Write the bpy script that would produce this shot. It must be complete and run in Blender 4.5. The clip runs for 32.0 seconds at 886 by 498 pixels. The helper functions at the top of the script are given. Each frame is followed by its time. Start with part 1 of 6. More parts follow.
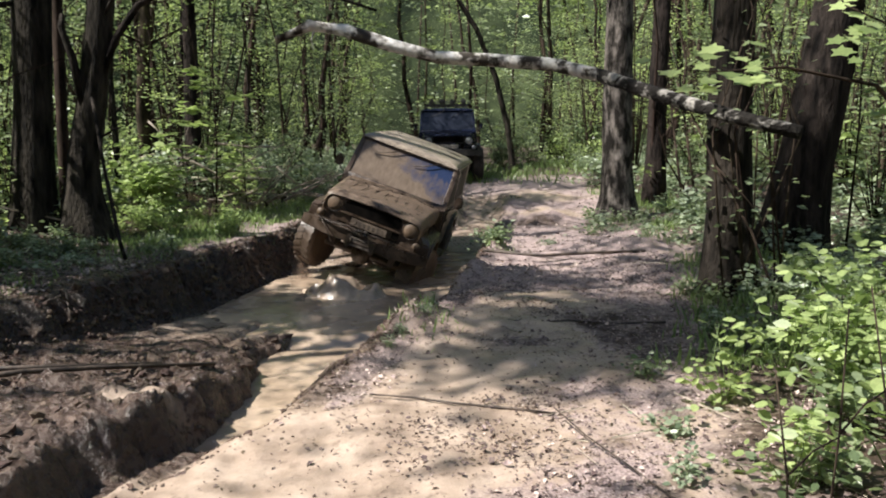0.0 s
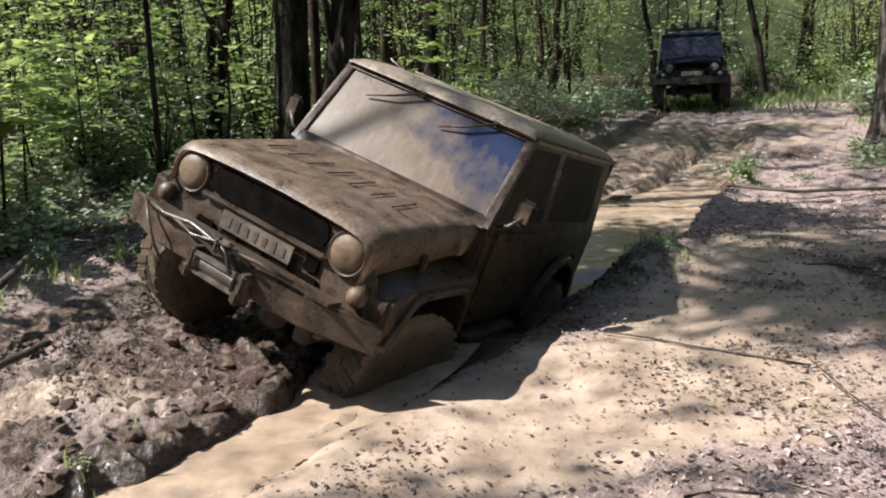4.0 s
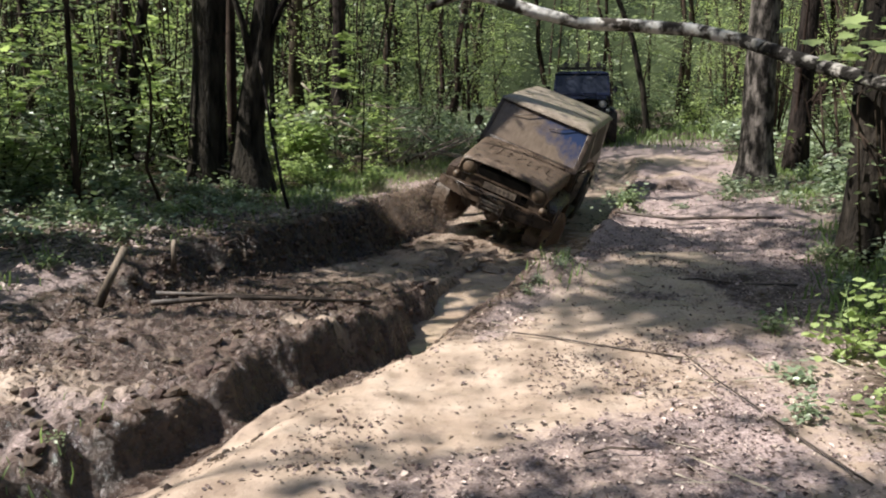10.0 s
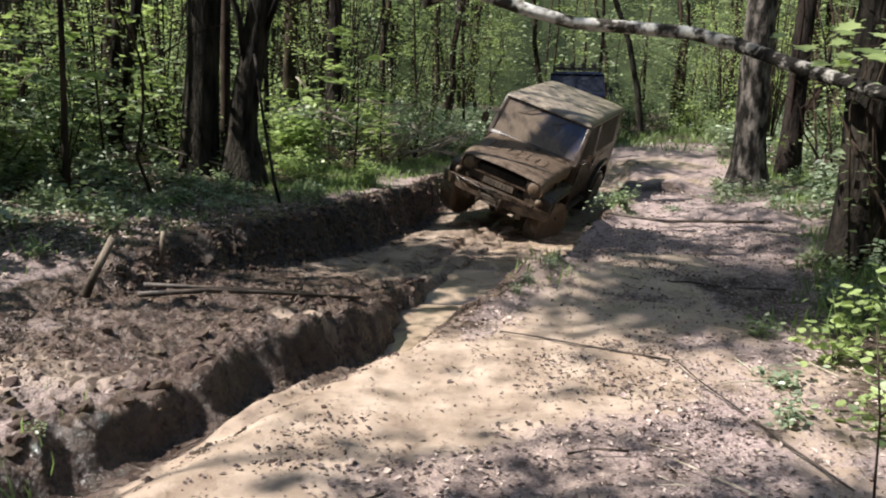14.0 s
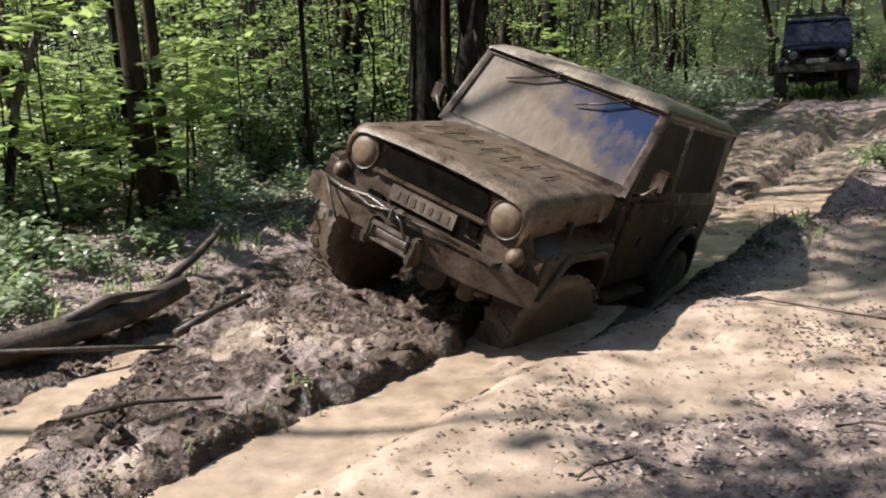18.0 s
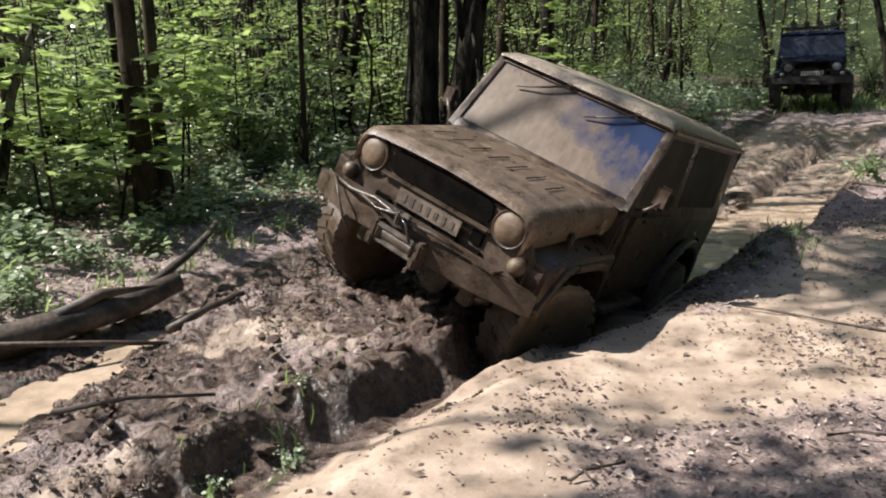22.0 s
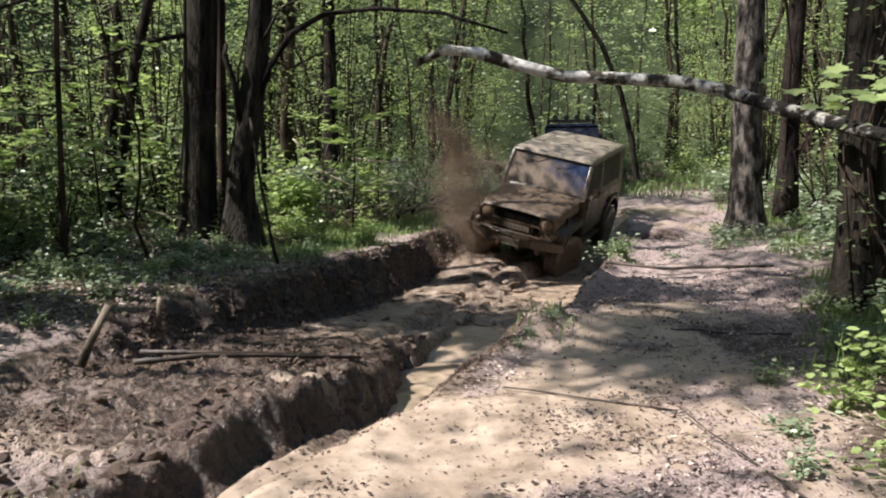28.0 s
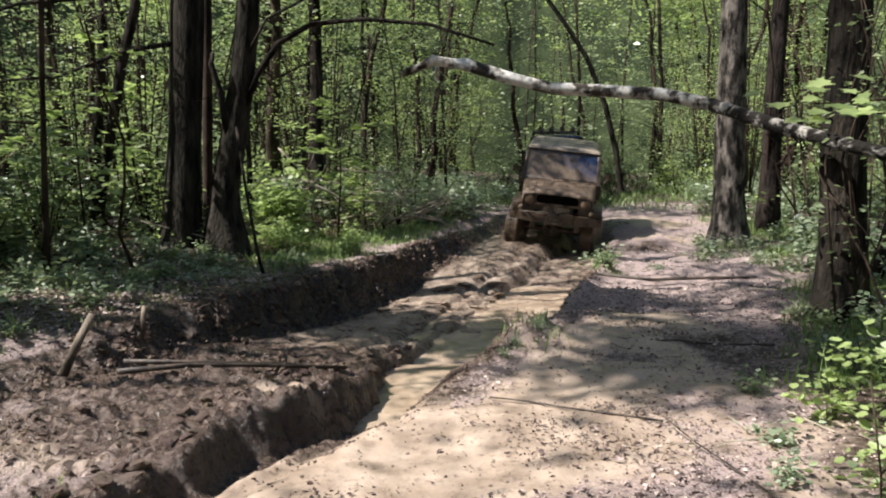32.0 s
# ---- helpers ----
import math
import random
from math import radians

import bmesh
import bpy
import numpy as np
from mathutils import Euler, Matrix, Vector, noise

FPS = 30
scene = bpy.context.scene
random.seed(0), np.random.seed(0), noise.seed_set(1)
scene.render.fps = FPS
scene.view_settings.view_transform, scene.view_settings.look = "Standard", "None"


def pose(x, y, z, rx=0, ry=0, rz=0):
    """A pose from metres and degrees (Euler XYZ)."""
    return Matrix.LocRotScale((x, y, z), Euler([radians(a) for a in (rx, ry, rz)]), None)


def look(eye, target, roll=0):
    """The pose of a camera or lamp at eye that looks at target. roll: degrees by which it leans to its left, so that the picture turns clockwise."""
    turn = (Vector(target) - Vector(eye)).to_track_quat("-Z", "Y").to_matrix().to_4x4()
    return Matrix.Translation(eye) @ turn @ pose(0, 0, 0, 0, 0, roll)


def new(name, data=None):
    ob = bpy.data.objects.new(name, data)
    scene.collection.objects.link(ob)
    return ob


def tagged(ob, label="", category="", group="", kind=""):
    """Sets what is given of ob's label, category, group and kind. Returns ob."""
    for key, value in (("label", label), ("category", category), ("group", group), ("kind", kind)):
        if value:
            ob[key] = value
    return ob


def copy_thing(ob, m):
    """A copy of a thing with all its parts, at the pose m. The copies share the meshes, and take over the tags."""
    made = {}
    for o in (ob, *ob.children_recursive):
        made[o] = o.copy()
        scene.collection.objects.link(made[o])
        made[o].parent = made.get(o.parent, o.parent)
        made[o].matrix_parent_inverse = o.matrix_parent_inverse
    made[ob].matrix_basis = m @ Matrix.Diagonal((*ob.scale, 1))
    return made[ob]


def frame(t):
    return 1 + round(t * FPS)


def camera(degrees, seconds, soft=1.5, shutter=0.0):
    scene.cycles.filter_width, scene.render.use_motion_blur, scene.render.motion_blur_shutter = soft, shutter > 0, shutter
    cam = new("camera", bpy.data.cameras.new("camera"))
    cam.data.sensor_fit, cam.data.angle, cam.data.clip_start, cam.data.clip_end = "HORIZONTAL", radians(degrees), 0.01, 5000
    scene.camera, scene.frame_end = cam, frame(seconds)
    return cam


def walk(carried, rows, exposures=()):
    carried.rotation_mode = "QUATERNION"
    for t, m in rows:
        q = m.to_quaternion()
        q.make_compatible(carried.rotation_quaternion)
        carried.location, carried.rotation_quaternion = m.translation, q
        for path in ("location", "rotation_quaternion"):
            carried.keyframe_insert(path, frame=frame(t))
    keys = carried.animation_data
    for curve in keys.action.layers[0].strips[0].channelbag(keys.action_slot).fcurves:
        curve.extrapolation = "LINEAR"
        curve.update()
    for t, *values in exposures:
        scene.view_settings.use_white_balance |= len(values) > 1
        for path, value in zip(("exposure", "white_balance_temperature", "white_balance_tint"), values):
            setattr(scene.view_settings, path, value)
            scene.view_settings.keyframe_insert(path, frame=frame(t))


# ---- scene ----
cam = camera(59.7, 32.0, 2.0, 0.15)
PATH = [
    (0, (0.11, 0.52, 1.616), (0.419, 2.474, 1.323), -0.5),
    (0.5, (0.105, 0.533, 1.615), (0.413, 2.484, 1.302), -0.5),
    (1, (0.104, 0.536, 1.615), (0.331, 2.502, 1.323), -0.4),
    (1.5, (0.097, 0.557, 1.612), (0.236, 2.518, 1.243), -0.2),
    (2, (0.096, 0.559, 1.612), (0.176, 2.512, 1.186), -0.8),
    (2.5, (0.096, 0.559, 1.612), (0.119, 2.517, 1.208), -1.6),
    (3, (0.083, 0.6, 1.608), (0.06, 2.564, 1.23), -2.2),
    (3.5, (0.079, 0.61, 1.607), (-0.152, 2.556, 1.204), -1.6),
    (5.5, (0.134, 0.529, 1.564), (-0.204, 2.405, 0.957), -4.1),
    (6, (0.174, 0.547, 1.545), (-0.169, 2.406, 0.892), -6.1),
    (6.5, (0.144, 0.524, 1.546), (-0.2, 2.376, 0.875), -5.8),
    (7, (0.138, 0.531, 1.545), (-0.147, 2.387, 0.856), -4.3),
    (7.5, (0.113, 0.503, 1.566), (-0.177, 2.36, 0.882), -3.5),
    (8, (0.082, 0.419, 1.541), (-0.224, 2.295, 0.92), -1.5),
    (8.5, (0.064, 0.336, 1.6), (-0.153, 2.283, 1.201), -2.2),
    (9, (0.099, 0.19, 1.626), (0.023, 2.142, 1.196), 1.0),
    (9.5, (0.015, 0.075, 1.615), (-0.059, 2.028, 1.19), -0.8),
    (10, (-0.082, -0.024, 1.631), (-0.093, 1.939, 1.245), 0.0),
    (10.5, (-0.042, -0.045, 1.646), (-0.063, 1.932, 1.343), -1.1),
    (11, (-0.023, -0.042, 1.636), (-0.01, 1.937, 1.348), -1.7),
    (11.5, (-0.016, -0.043, 1.65), (0.031, 1.939, 1.386), -1.4),
    (12, (-0.002, -0.041, 1.668), (0.083, 1.944, 1.441), -1.1),
    (12.5, (-0.032, -0.066, 1.683), (0.038, 1.92, 1.462), -1.2),
    (13, (-0.033, -0.021, 1.645), (0.018, 1.958, 1.361), -0.7),
    (13.5, (-0.042, -0.012, 1.639), (-0.005, 1.952, 1.265), 0.6),
    (15.5, (-0.119, -0.007, 1.58), (-0.271, 1.943, 1.164), 0.8),
    (16, (-0.122, 0.001, 1.578), (-0.379, 1.931, 1.118), -0.8),
    (16.5, (-0.14, -0.008, 1.565), (-0.444, 1.913, 1.1), -0.7),
    (17, (-0.155, -0.014, 1.564), (-0.535, 1.894, 1.098), -1.9),
    (17.5, (-0.176, -0.022, 1.562), (-0.65, 1.865, 1.101), -2.6),
    (18, (-0.176, -0.022, 1.572), (-0.713, 1.852, 1.124), -3.4),
    (18.5, (-0.172, -0.023, 1.568), (-0.762, 1.837, 1.129), -4.0),
    (19, (-0.179, -0.031, 1.565), (-0.824, 1.809, 1.118), -4.4),
    (19.5, (-0.172, -0.027, 1.576), (-0.838, 1.807, 1.14), -3.9),
    (20, (-0.162, -0.018, 1.569), (-0.823, 1.82, 1.135), -3.5),
    (20.5, (-0.169, -0.015, 1.57), (-0.81, 1.827, 1.127), -3.5),
    (21, (-0.191, -0.035, 1.566), (-0.83, 1.808, 1.123), -3.4),
    (21.5, (-0.202, -0.053, 1.566), (-0.775, 1.814, 1.133), -2.6),
    (22, (-0.197, -0.031, 1.561), (-0.714, 1.851, 1.122), -2.0),
    (22.5, (-0.188, -0.015, 1.559), (-0.683, 1.873, 1.121), -2.6),
    (23, (-0.154, 0.009, 1.575), (-0.539, 1.932, 1.183), -2.0),
    (23.5, (-0.117, 0.015, 1.58), (-0.343, 1.967, 1.207), -1.4),
    (24, (-0.117, 0.01, 1.581), (-0.26, 1.97, 1.209), -0.9),
    (24.5, (-0.123, -0.01, 1.573), (-0.235, 1.947, 1.178), -1.6),
    (25, (-0.126, -0.027, 1.622), (-0.18, 1.948, 1.311), 1.3),
    (25.5, (-0.082, 0.009, 1.612), (-0.06, 1.992, 1.352), 0.7),
    (27.5, (-0.049, 0.03, 1.629), (-0.06, 2.015, 1.381), -0.1),
    (28, (-0.036, 0.041, 1.626), (-0.032, 2.025, 1.374), -0.7),
    (28.5, (-0.049, 0.025, 1.63), (-0.041, 2.009, 1.381), -0.9),
    (29, (-0.046, 0.015, 1.631), (-0.043, 2.001, 1.39), -1.1),
    (29.5, (-0.042, 0.014, 1.635), (-0.037, 2.0, 1.396), -1.3),
    (30, (-0.044, 0.012, 1.639), (-0.028, 1.998, 1.403), -1.3),
    (30.5, (-0.037, 0.009, 1.637), (-0.013, 1.996, 1.41), -1.1),
    (31, (-0.003, 0.023, 1.625), (0.027, 2.011, 1.408), -1.0),
    (31.5, (-0.039, 0.014, 1.634), (0.01, 2.002, 1.419), -0.6),
    (32, (-0.053, 0.031, 1.622), (-0.009, 2.018, 1.397), -0.3),
]
walk(cam, [(t, look(eye, target, roll)) for t, eye, target, roll in PATH])

# ---- light ----
SUN_DIR = Vector((-1.0, -0.20, 1.36)).normalized()
world = bpy.data.worlds.new("sky")
scene.world = world
world.use_nodes = True
wn = world.node_tree.nodes
sky = wn.new("ShaderNodeTexSky")
sky.sky_type, sky.sun_disc = "NISHITA", False
sky.sun_elevation = math.asin(SUN_DIR.z)
sky.sun_rotation = math.atan2(SUN_DIR.x, SUN_DIR.y)
world.node_tree.links.new(sky.outputs[0], wn["Background"].inputs[0])
wn["Background"].inputs[1].default_value = 0.068
sun = new("sun", bpy.data.lights.new("sun", "SUN"))
sun.data.energy, sun.data.angle, sun.data.color = 5.0, radians(0.55), (1.0, 0.97, 0.925)
sun.matrix_world = look(SUN_DIR * 60, (0, 0, 0))
scene.view_settings.exposure = 0.92

# ---- materials ----


def material(name):
    m = bpy.data.materials.new(name)
    m.use_nodes = True
    t = m.node_tree
    return m, t, t.nodes["Principled BSDF"]


def add(t, kind, **values):
    n = t.nodes.new(kind)
    for k, v in values.items():
        if k in n.inputs:
            n.inputs[k].default_value = v
    return n


def noise_of(t, scale, detail=4.0, rough=0.55, coords="Object", stretch=None):
    c = t.nodes.new("ShaderNodeTexCoord")
    n = add(t, "ShaderNodeTexNoise", Scale=scale, Detail=detail, Roughness=rough)
    if stretch:
        mp = t.nodes.new("ShaderNodeMapping")
        mp.inputs["Scale"].default_value = stretch
        t.links.new(c.outputs[coords], mp.inputs[0])
        t.links.new(mp.outputs[0], n.inputs["Vector"])
    else:
        t.links.new(c.outputs[coords], n.inputs["Vector"])
    return n


def ramp(t, src, stops):
    r = t.nodes.new("ShaderNodeValToRGB")
    e = r.color_ramp.elements
    while len(e) < len(stops):
        e.new(0.5)
    for el, (p, c) in zip(e, stops):
        el.position, el.color = p, (c[0], c[1], c[2], 1) if len(c) > 2 else (c[0], c[0], c[0], 1)
    t.links.new(src, r.inputs[0])
    return r.outputs[0]


def mixed(t, fac, a, b, blend="MIX"):
    m = t.nodes.new("ShaderNodeMix")
    m.data_type, m.blend_type = "RGBA", blend
    for sock, v in ((m.inputs[0], fac), (m.inputs[6], a), (m.inputs[7], b)):
        if isinstance(v, (int, float)):
            sock.default_value = v
        elif isinstance(v, tuple):
            sock.default_value = (*v[:3], 1)
        else:
            t.links.new(v, sock)
    return m.outputs[2]


def maths(t, op, a, b=0.0, clamp=False):
    m = t.nodes.new("ShaderNodeMath")
    m.operation, m.use_clamp = op, clamp
    for sock, v in ((m.inputs[0], a), (m.inputs[1], b)):
        if isinstance(v, (int, float)):
            sock.default_value = v
        else:
            t.links.new(v, sock)
    return m.outputs[0]


def bump(t, b, height, strength, dist=0.02):
    n = t.nodes.new("ShaderNodeBump")
    n.inputs["Strength"].default_value, n.inputs["Distance"].default_value = strength, dist
    t.links.new(height, n.inputs["Height"])
    t.links.new(n.outputs[0], b.inputs["Normal"])


def grainy(name, dark, light, scale, rough=0.8, fine=9.0, bumps=0.5, dist=0.01, spread=(0.35, 0.65), metal=0.0, per_piece=0.0, stretch=None, gloss=None):
    """A surface with variation at two scales: stains and grain."""
    m, t, b = material(name)
    big = noise_of(t, scale, 5, stretch=stretch)
    small = noise_of(t, scale * fine, 4, stretch=stretch)
    col = ramp(t, big.outputs[0], [(spread[0], dark), (spread[1], light)])
    col = mixed(t, 0.5, col, ramp(t, small.outputs[0], [(0.3, (0.35,)), (0.7, (0.85,))]), "OVERLAY")
    if per_piece:
        o = t.nodes.new("ShaderNodeObjectInfo")
        g = t.nodes.new("ShaderNodeNewGeometry")
        both = maths(t, "FRACT", maths(t, "ADD", o.outputs["Random"], g.outputs["Random Per Island"]))
        hsv = t.nodes.new("ShaderNodeHueSaturation")
        t.links.new(maths(t, "ADD", maths(t, "MULTIPLY", both, per_piece), 1 - per_piece / 2), hsv.inputs["Value"])
        t.links.new(maths(t, "ADD", maths(t, "MULTIPLY", both, 0.05), 0.475), hsv.inputs["Hue"])
        t.links.new(col, hsv.inputs["Color"])
        col = hsv.outputs[0]
    t.links.new(col, b.inputs["Base Color"])
    b.inputs["Roughness"].default_value = rough
    b.inputs["Metallic"].default_value = metal
    if stretch:
        b.inputs["Specular IOR Level"].default_value = 0.15
    if gloss:
        t.links.new(ramp(t, big.outputs[0], [(0.35, (gloss[0],)), (0.65, (gloss[1],))]), b.inputs["Roughness"])
    if bumps:
        bump(t, b, small.outputs[0], bumps, dist)
    return m


def leafy(name, dark, light, through_light=0.35):
    m, t, b = material(name)
    g = t.nodes.new("ShaderNodeNewGeometry")
    o = t.nodes.new("ShaderNodeObjectInfo")
    f = maths(t, "FRACT", maths(t, "ADD", g.outputs["Random Per Island"], maths(t, "MULTIPLY", o.outputs["Random"], 0.35)))
    n = noise_of(t, 40, 3)
    col = mixed(t, 0.25, ramp(t, f, [(0.0, dark), (1.0, light)]), ramp(t, n.outputs[0], [(0.3, (0.3,)), (0.7, (0.8,))]), "OVERLAY")
    t.links.new(col, b.inputs["Base Color"])
    b.inputs["Roughness"].default_value = 0.34
    tr = t.nodes.new("ShaderNodeBsdfTranslucent")
    t.links.new(mixed(t, 1.0, col, (1.1, 1.15, 0.9), "MULTIPLY"), tr.inputs[0])
    mx = t.nodes.new("ShaderNodeMixShader")
    mx.inputs[0].default_value = through_light
    t.links.new(b.outputs[0], mx.inputs[1])
    t.links.new(tr.outputs[0], mx.inputs[2])
    t.links.new(mx.outputs[0], t.nodes["Material Output"].inputs[0])
    return m


def ground_material():
    m, t, b = material("forest_ground")
    a = t.nodes.new("ShaderNodeAttribute")
    a.attribute_name = "zone"
    sep = t.nodes.new("ShaderNodeSeparateColor")
    t.links.new(a.outputs["Color"], sep.inputs[0])
    litter, soil, wet = sep.outputs[0], sep.outputs[1], sep.outputs[2]
    n0, n1, n2, n3 = (noise_of(t, s, 6, 0.6) for s in (0.7, 3.2, 16, 75))
    pale = ramp(t, n1.outputs[0], [(0.28, (0.235, 0.17, 0.126)), (0.5, (0.365, 0.275, 0.209)), (0.72, (0.485, 0.38, 0.297))])
    pale = mixed(t, 0.14, pale, ramp(t, n3.outputs[0], [(0.3, (0.3,)), (0.7, (0.8,))]), "OVERLAY")
    crumbs = ramp(t, n2.outputs[0], [(0.55, (0.0,)), (0.66, (0.75,))])
    pale = mixed(t, maths(t, "MULTIPLY", crumbs, ramp(t, n0.outputs[0], [(0.36, (0.15,)), (0.58, (0.9,))])), pale, (0.14, 0.095, 0.07))
    dark = ramp(t, n2.outputs[0], [(0.3, (0.022, 0.0135, 0.010)), (0.5, (0.084, 0.055, 0.042)), (0.75, (0.25, 0.18, 0.142))])
    leaves = ramp(t, n3.outputs[0], [(0.25, (0.09, 0.064, 0.058)), (0.5, (0.30, 0.224, 0.205)), (0.75, (0.56, 0.455, 0.42))])
    # also colours walls and litter that are darkened to stand for shade
    humus_and_shade = ramp(t, n2.outputs[0], [(0.3, (0.016, 0.009, 0.006)), (0.55, (0.046, 0.028, 0.018)), (0.75, (0.10, 0.064, 0.042))])
    ragged = maths(t, "ADD", maths(t, "MULTIPLY", maths(t, "SUBTRACT", n2.outputs[0], 0.5), 0.9), maths(t, "MULTIPLY", maths(t, "SUBTRACT", n1.outputs[0], 0.5), 0.8))
    edge = lambda x: ramp(t, maths(t, "ADD", x, ragged), [(0.3, (0.0,)), (0.7, (1.0,))])
    wetter = edge(wet)
    col = mixed(t, wetter, dark, pale)
    col = mixed(t, edge(litter), col, leaves)
    col = mixed(t, edge(soil), col, humus_and_shade)
    t.links.new(col, b.inputs["Base Color"])
    r = mixed(t, wetter, ramp(t, n2.outputs[0], [(0.35, (0.14,)), (0.65, (0.42,))]), ramp(t, n1.outputs[0], [(0.35, (0.3,)), (0.6, (0.62,))]))
    t.links.new(mixed(t, edge(litter), r, (0.85, 0.85, 0.85)), b.inputs["Roughness"])
    n4 = noise_of(t, 34, 5, 0.65)
    h = maths(t, "ADD", maths(t, "ADD", n2.outputs[0], maths(t, "MULTIPLY", n4.outputs[0], 0.7)), maths(t, "MULTIPLY", n3.outputs[0], 0.3))
    h = maths(t, "MULTIPLY", h, maths(t, "SUBTRACT", 1.0, maths(t, "MULTIPLY", wetter, 0.82)))
    bump(t, b, h, 1.0, 0.032)
    return m


GROUND = ground_material()
LIQUID = grainy("liquid_mud", (0.26, 0.19, 0.135), (0.40, 0.305, 0.225), 1.5, rough=0.22, bumps=0.5, dist=0.02, gloss=(0.1, 0.4), fine=5)
CLOD = grainy("wet_mud_clod", (0.036, 0.022, 0.015), (0.135, 0.088, 0.062), 6, rough=0.6, bumps=0.6, per_piece=0.5, gloss=(0.45, 0.85))
PALE_CLOD = grainy("pale_churned_mud", (0.15, 0.105, 0.075), (0.37, 0.275, 0.205), 4, rough=0.4, bumps=0.8, dist=0.02, gloss=(0.2, 0.6), fine=6)
SPRAY, st, sb = material("mud_spray")
st.links.new(ramp(st, noise_of(st, 9).outputs[0], [(0.3, (0.33, 0.235, 0.17)), (0.7, (0.50, 0.375, 0.285))]), sb.inputs["Base Color"])
sb.inputs["Roughness"].default_value = 0.6
sb.inputs["Alpha"].default_value = 0.28
BARK = grainy("dark_bark", (0.004, 0.0033, 0.0027), (0.045, 0.036, 0.029), 9, 0.9, bumps=1.0, dist=0.06, stretch=(1, 1, 0.22), per_piece=0.3, fine=3.5)
THIN_BARK = grainy("thin_bark", (0.013, 0.009, 0.0065), (0.066, 0.047, 0.034), 7, 0.9, bumps=0.6, stretch=(1, 1, 0.3), per_piece=0.5)
GREY_BARK = grainy("grey_bark", (0.018, 0.0155, 0.013), (0.17, 0.148, 0.13), 9, 0.9, bumps=1.0, spread=(0.43, 0.62), dist=0.05, stretch=(1, 1, 0.35), fine=3)
BIRCH_SHADED = grainy("birch_bark_shaded", (0.016, 0.014, 0.012), (0.30, 0.28, 0.25), 8, 0.9, bumps=1.0, spread=(0.5, 0.62), dist=0.03, stretch=(0.4, 1.0, 1.0), fine=4)
BIRCH = grainy("birch_bark", (0.05, 0.042, 0.034), (0.60, 0.57, 0.52), 5, 0.8, bumps=0.8, spread=(0.43, 0.56), stretch=(1.0, 1.0, 1.0), fine=4)
DEADWOOD = grainy("dead_wood", (0.16, 0.13, 0.10), (0.42, 0.36, 0.29), 6, 0.85, bumps=0.6, stretch=(1, 1, 0.3), per_piece=0.4)
GREYWOOD = grainy("weathered_wood", (0.06, 0.046, 0.035), (0.24, 0.195, 0.15), 7, 0.85, bumps=0.7, stretch=(1, 1, 0.4))
WETWOOD = grainy("wet_wood", (0.018, 0.0125, 0.009), (0.085, 0.06, 0.044), 7, 0.6, bumps=0.7, dist=0.010, fine=4)
LEAF = leafy("spring_leaf", (0.095, 0.138, 0.066), (0.385, 0.45, 0.26), 0.45)
LEAF_YELLOW = leafy("young_leaf", (0.165, 0.225, 0.078), (0.51, 0.61, 0.26), 0.48)
LEAF_DEEP = leafy("shade_leaf", (0.045, 0.08, 0.035), (0.17, 0.225, 0.11), 0.35)
GRASS = leafy("grass_blade", (0.09, 0.14, 0.05), (0.33, 0.43, 0.17), 0.45)
HERB = leafy("herb_leaf", (0.11, 0.155, 0.085), (0.44, 0.50, 0.35), 0.35)
CRUMB = grainy("dark_leaf_crumb", (0.05, 0.034, 0.03), (0.16, 0.11, 0.095), 30, 0.7, bumps=0, per_piece=0.8)
LITTER = grainy("dry_leaf", (0.145, 0.098, 0.085), (0.49, 0.385, 0.345), 30, 0.8, bumps=0, per_piece=0.9)

# ---- ground ----


def lattice(px, py, seed):
    h = np.sin(px * 127.1 + py * 311.7 + seed * 74.7) * 43758.5453
    return h - np.floor(h)


def value_noise(x, y, seed):
    ix, iy = np.floor(x), np.floor(y)
    fx, fy = x - ix, y - iy
    fx, fy = fx * fx * (3 - 2 * fx), fy * fy * (3 - 2 * fy)
    a, b = lattice(ix, iy, seed), lattice(ix + 1, iy, seed)
    c, d = lattice(ix, iy + 1, seed), lattice(ix + 1, iy + 1, seed)
    return (a * (1 - fx) + b * fx) * (1 - fy) + (c * (1 - fx) + d * fx) * fy - 0.5


def fbm(x, y, scale, seed, octaves=3):
    out, amp = 0, 1.0
    for k in range(octaves):
        out = out + amp * value_noise(x * scale * 2 ** k + 17 * k, y * scale * 2 ** k - 9 * k, seed + k)
        amp *= 0.5
    return out


def ridged(x, y, scale, seed):
    """Sharp crests between rounded hollows, as churned mud sets."""
    a = 1 - 4 * np.abs(value_noise(x * scale, y * scale, seed))
    b = 1 - 4 * np.abs(value_noise(x * scale * 2.1 + 5, y * scale * 2.1, seed + 1))
    return 0.5 * a + 0.35 * b * smooth(-0.6, 0.6, a) - 0.2


def smooth(a, b, x):
    s = np.clip((x - a) / (b - a), 0, 1)
    return s * s * (3 - 2 * s)


def rut_line(y):
    return np.interp(y, (-4, 2.4, 3.4, 4.1, 4.6, 5.3, 6, 6.8, 7.6, 8.2, 8.9, 10, 11.1, 12.5, 13.3, 14.6, 15.3, 17, 22, 60),
                     (-4.2, -1.85, -1.52, -1.22, -1.05, -.87, -.70, -.36, -.10, .12, .42, .77, 1.22, 1.66, 2.07, 2.59, 3.02, 3.5, 4.6, 9))


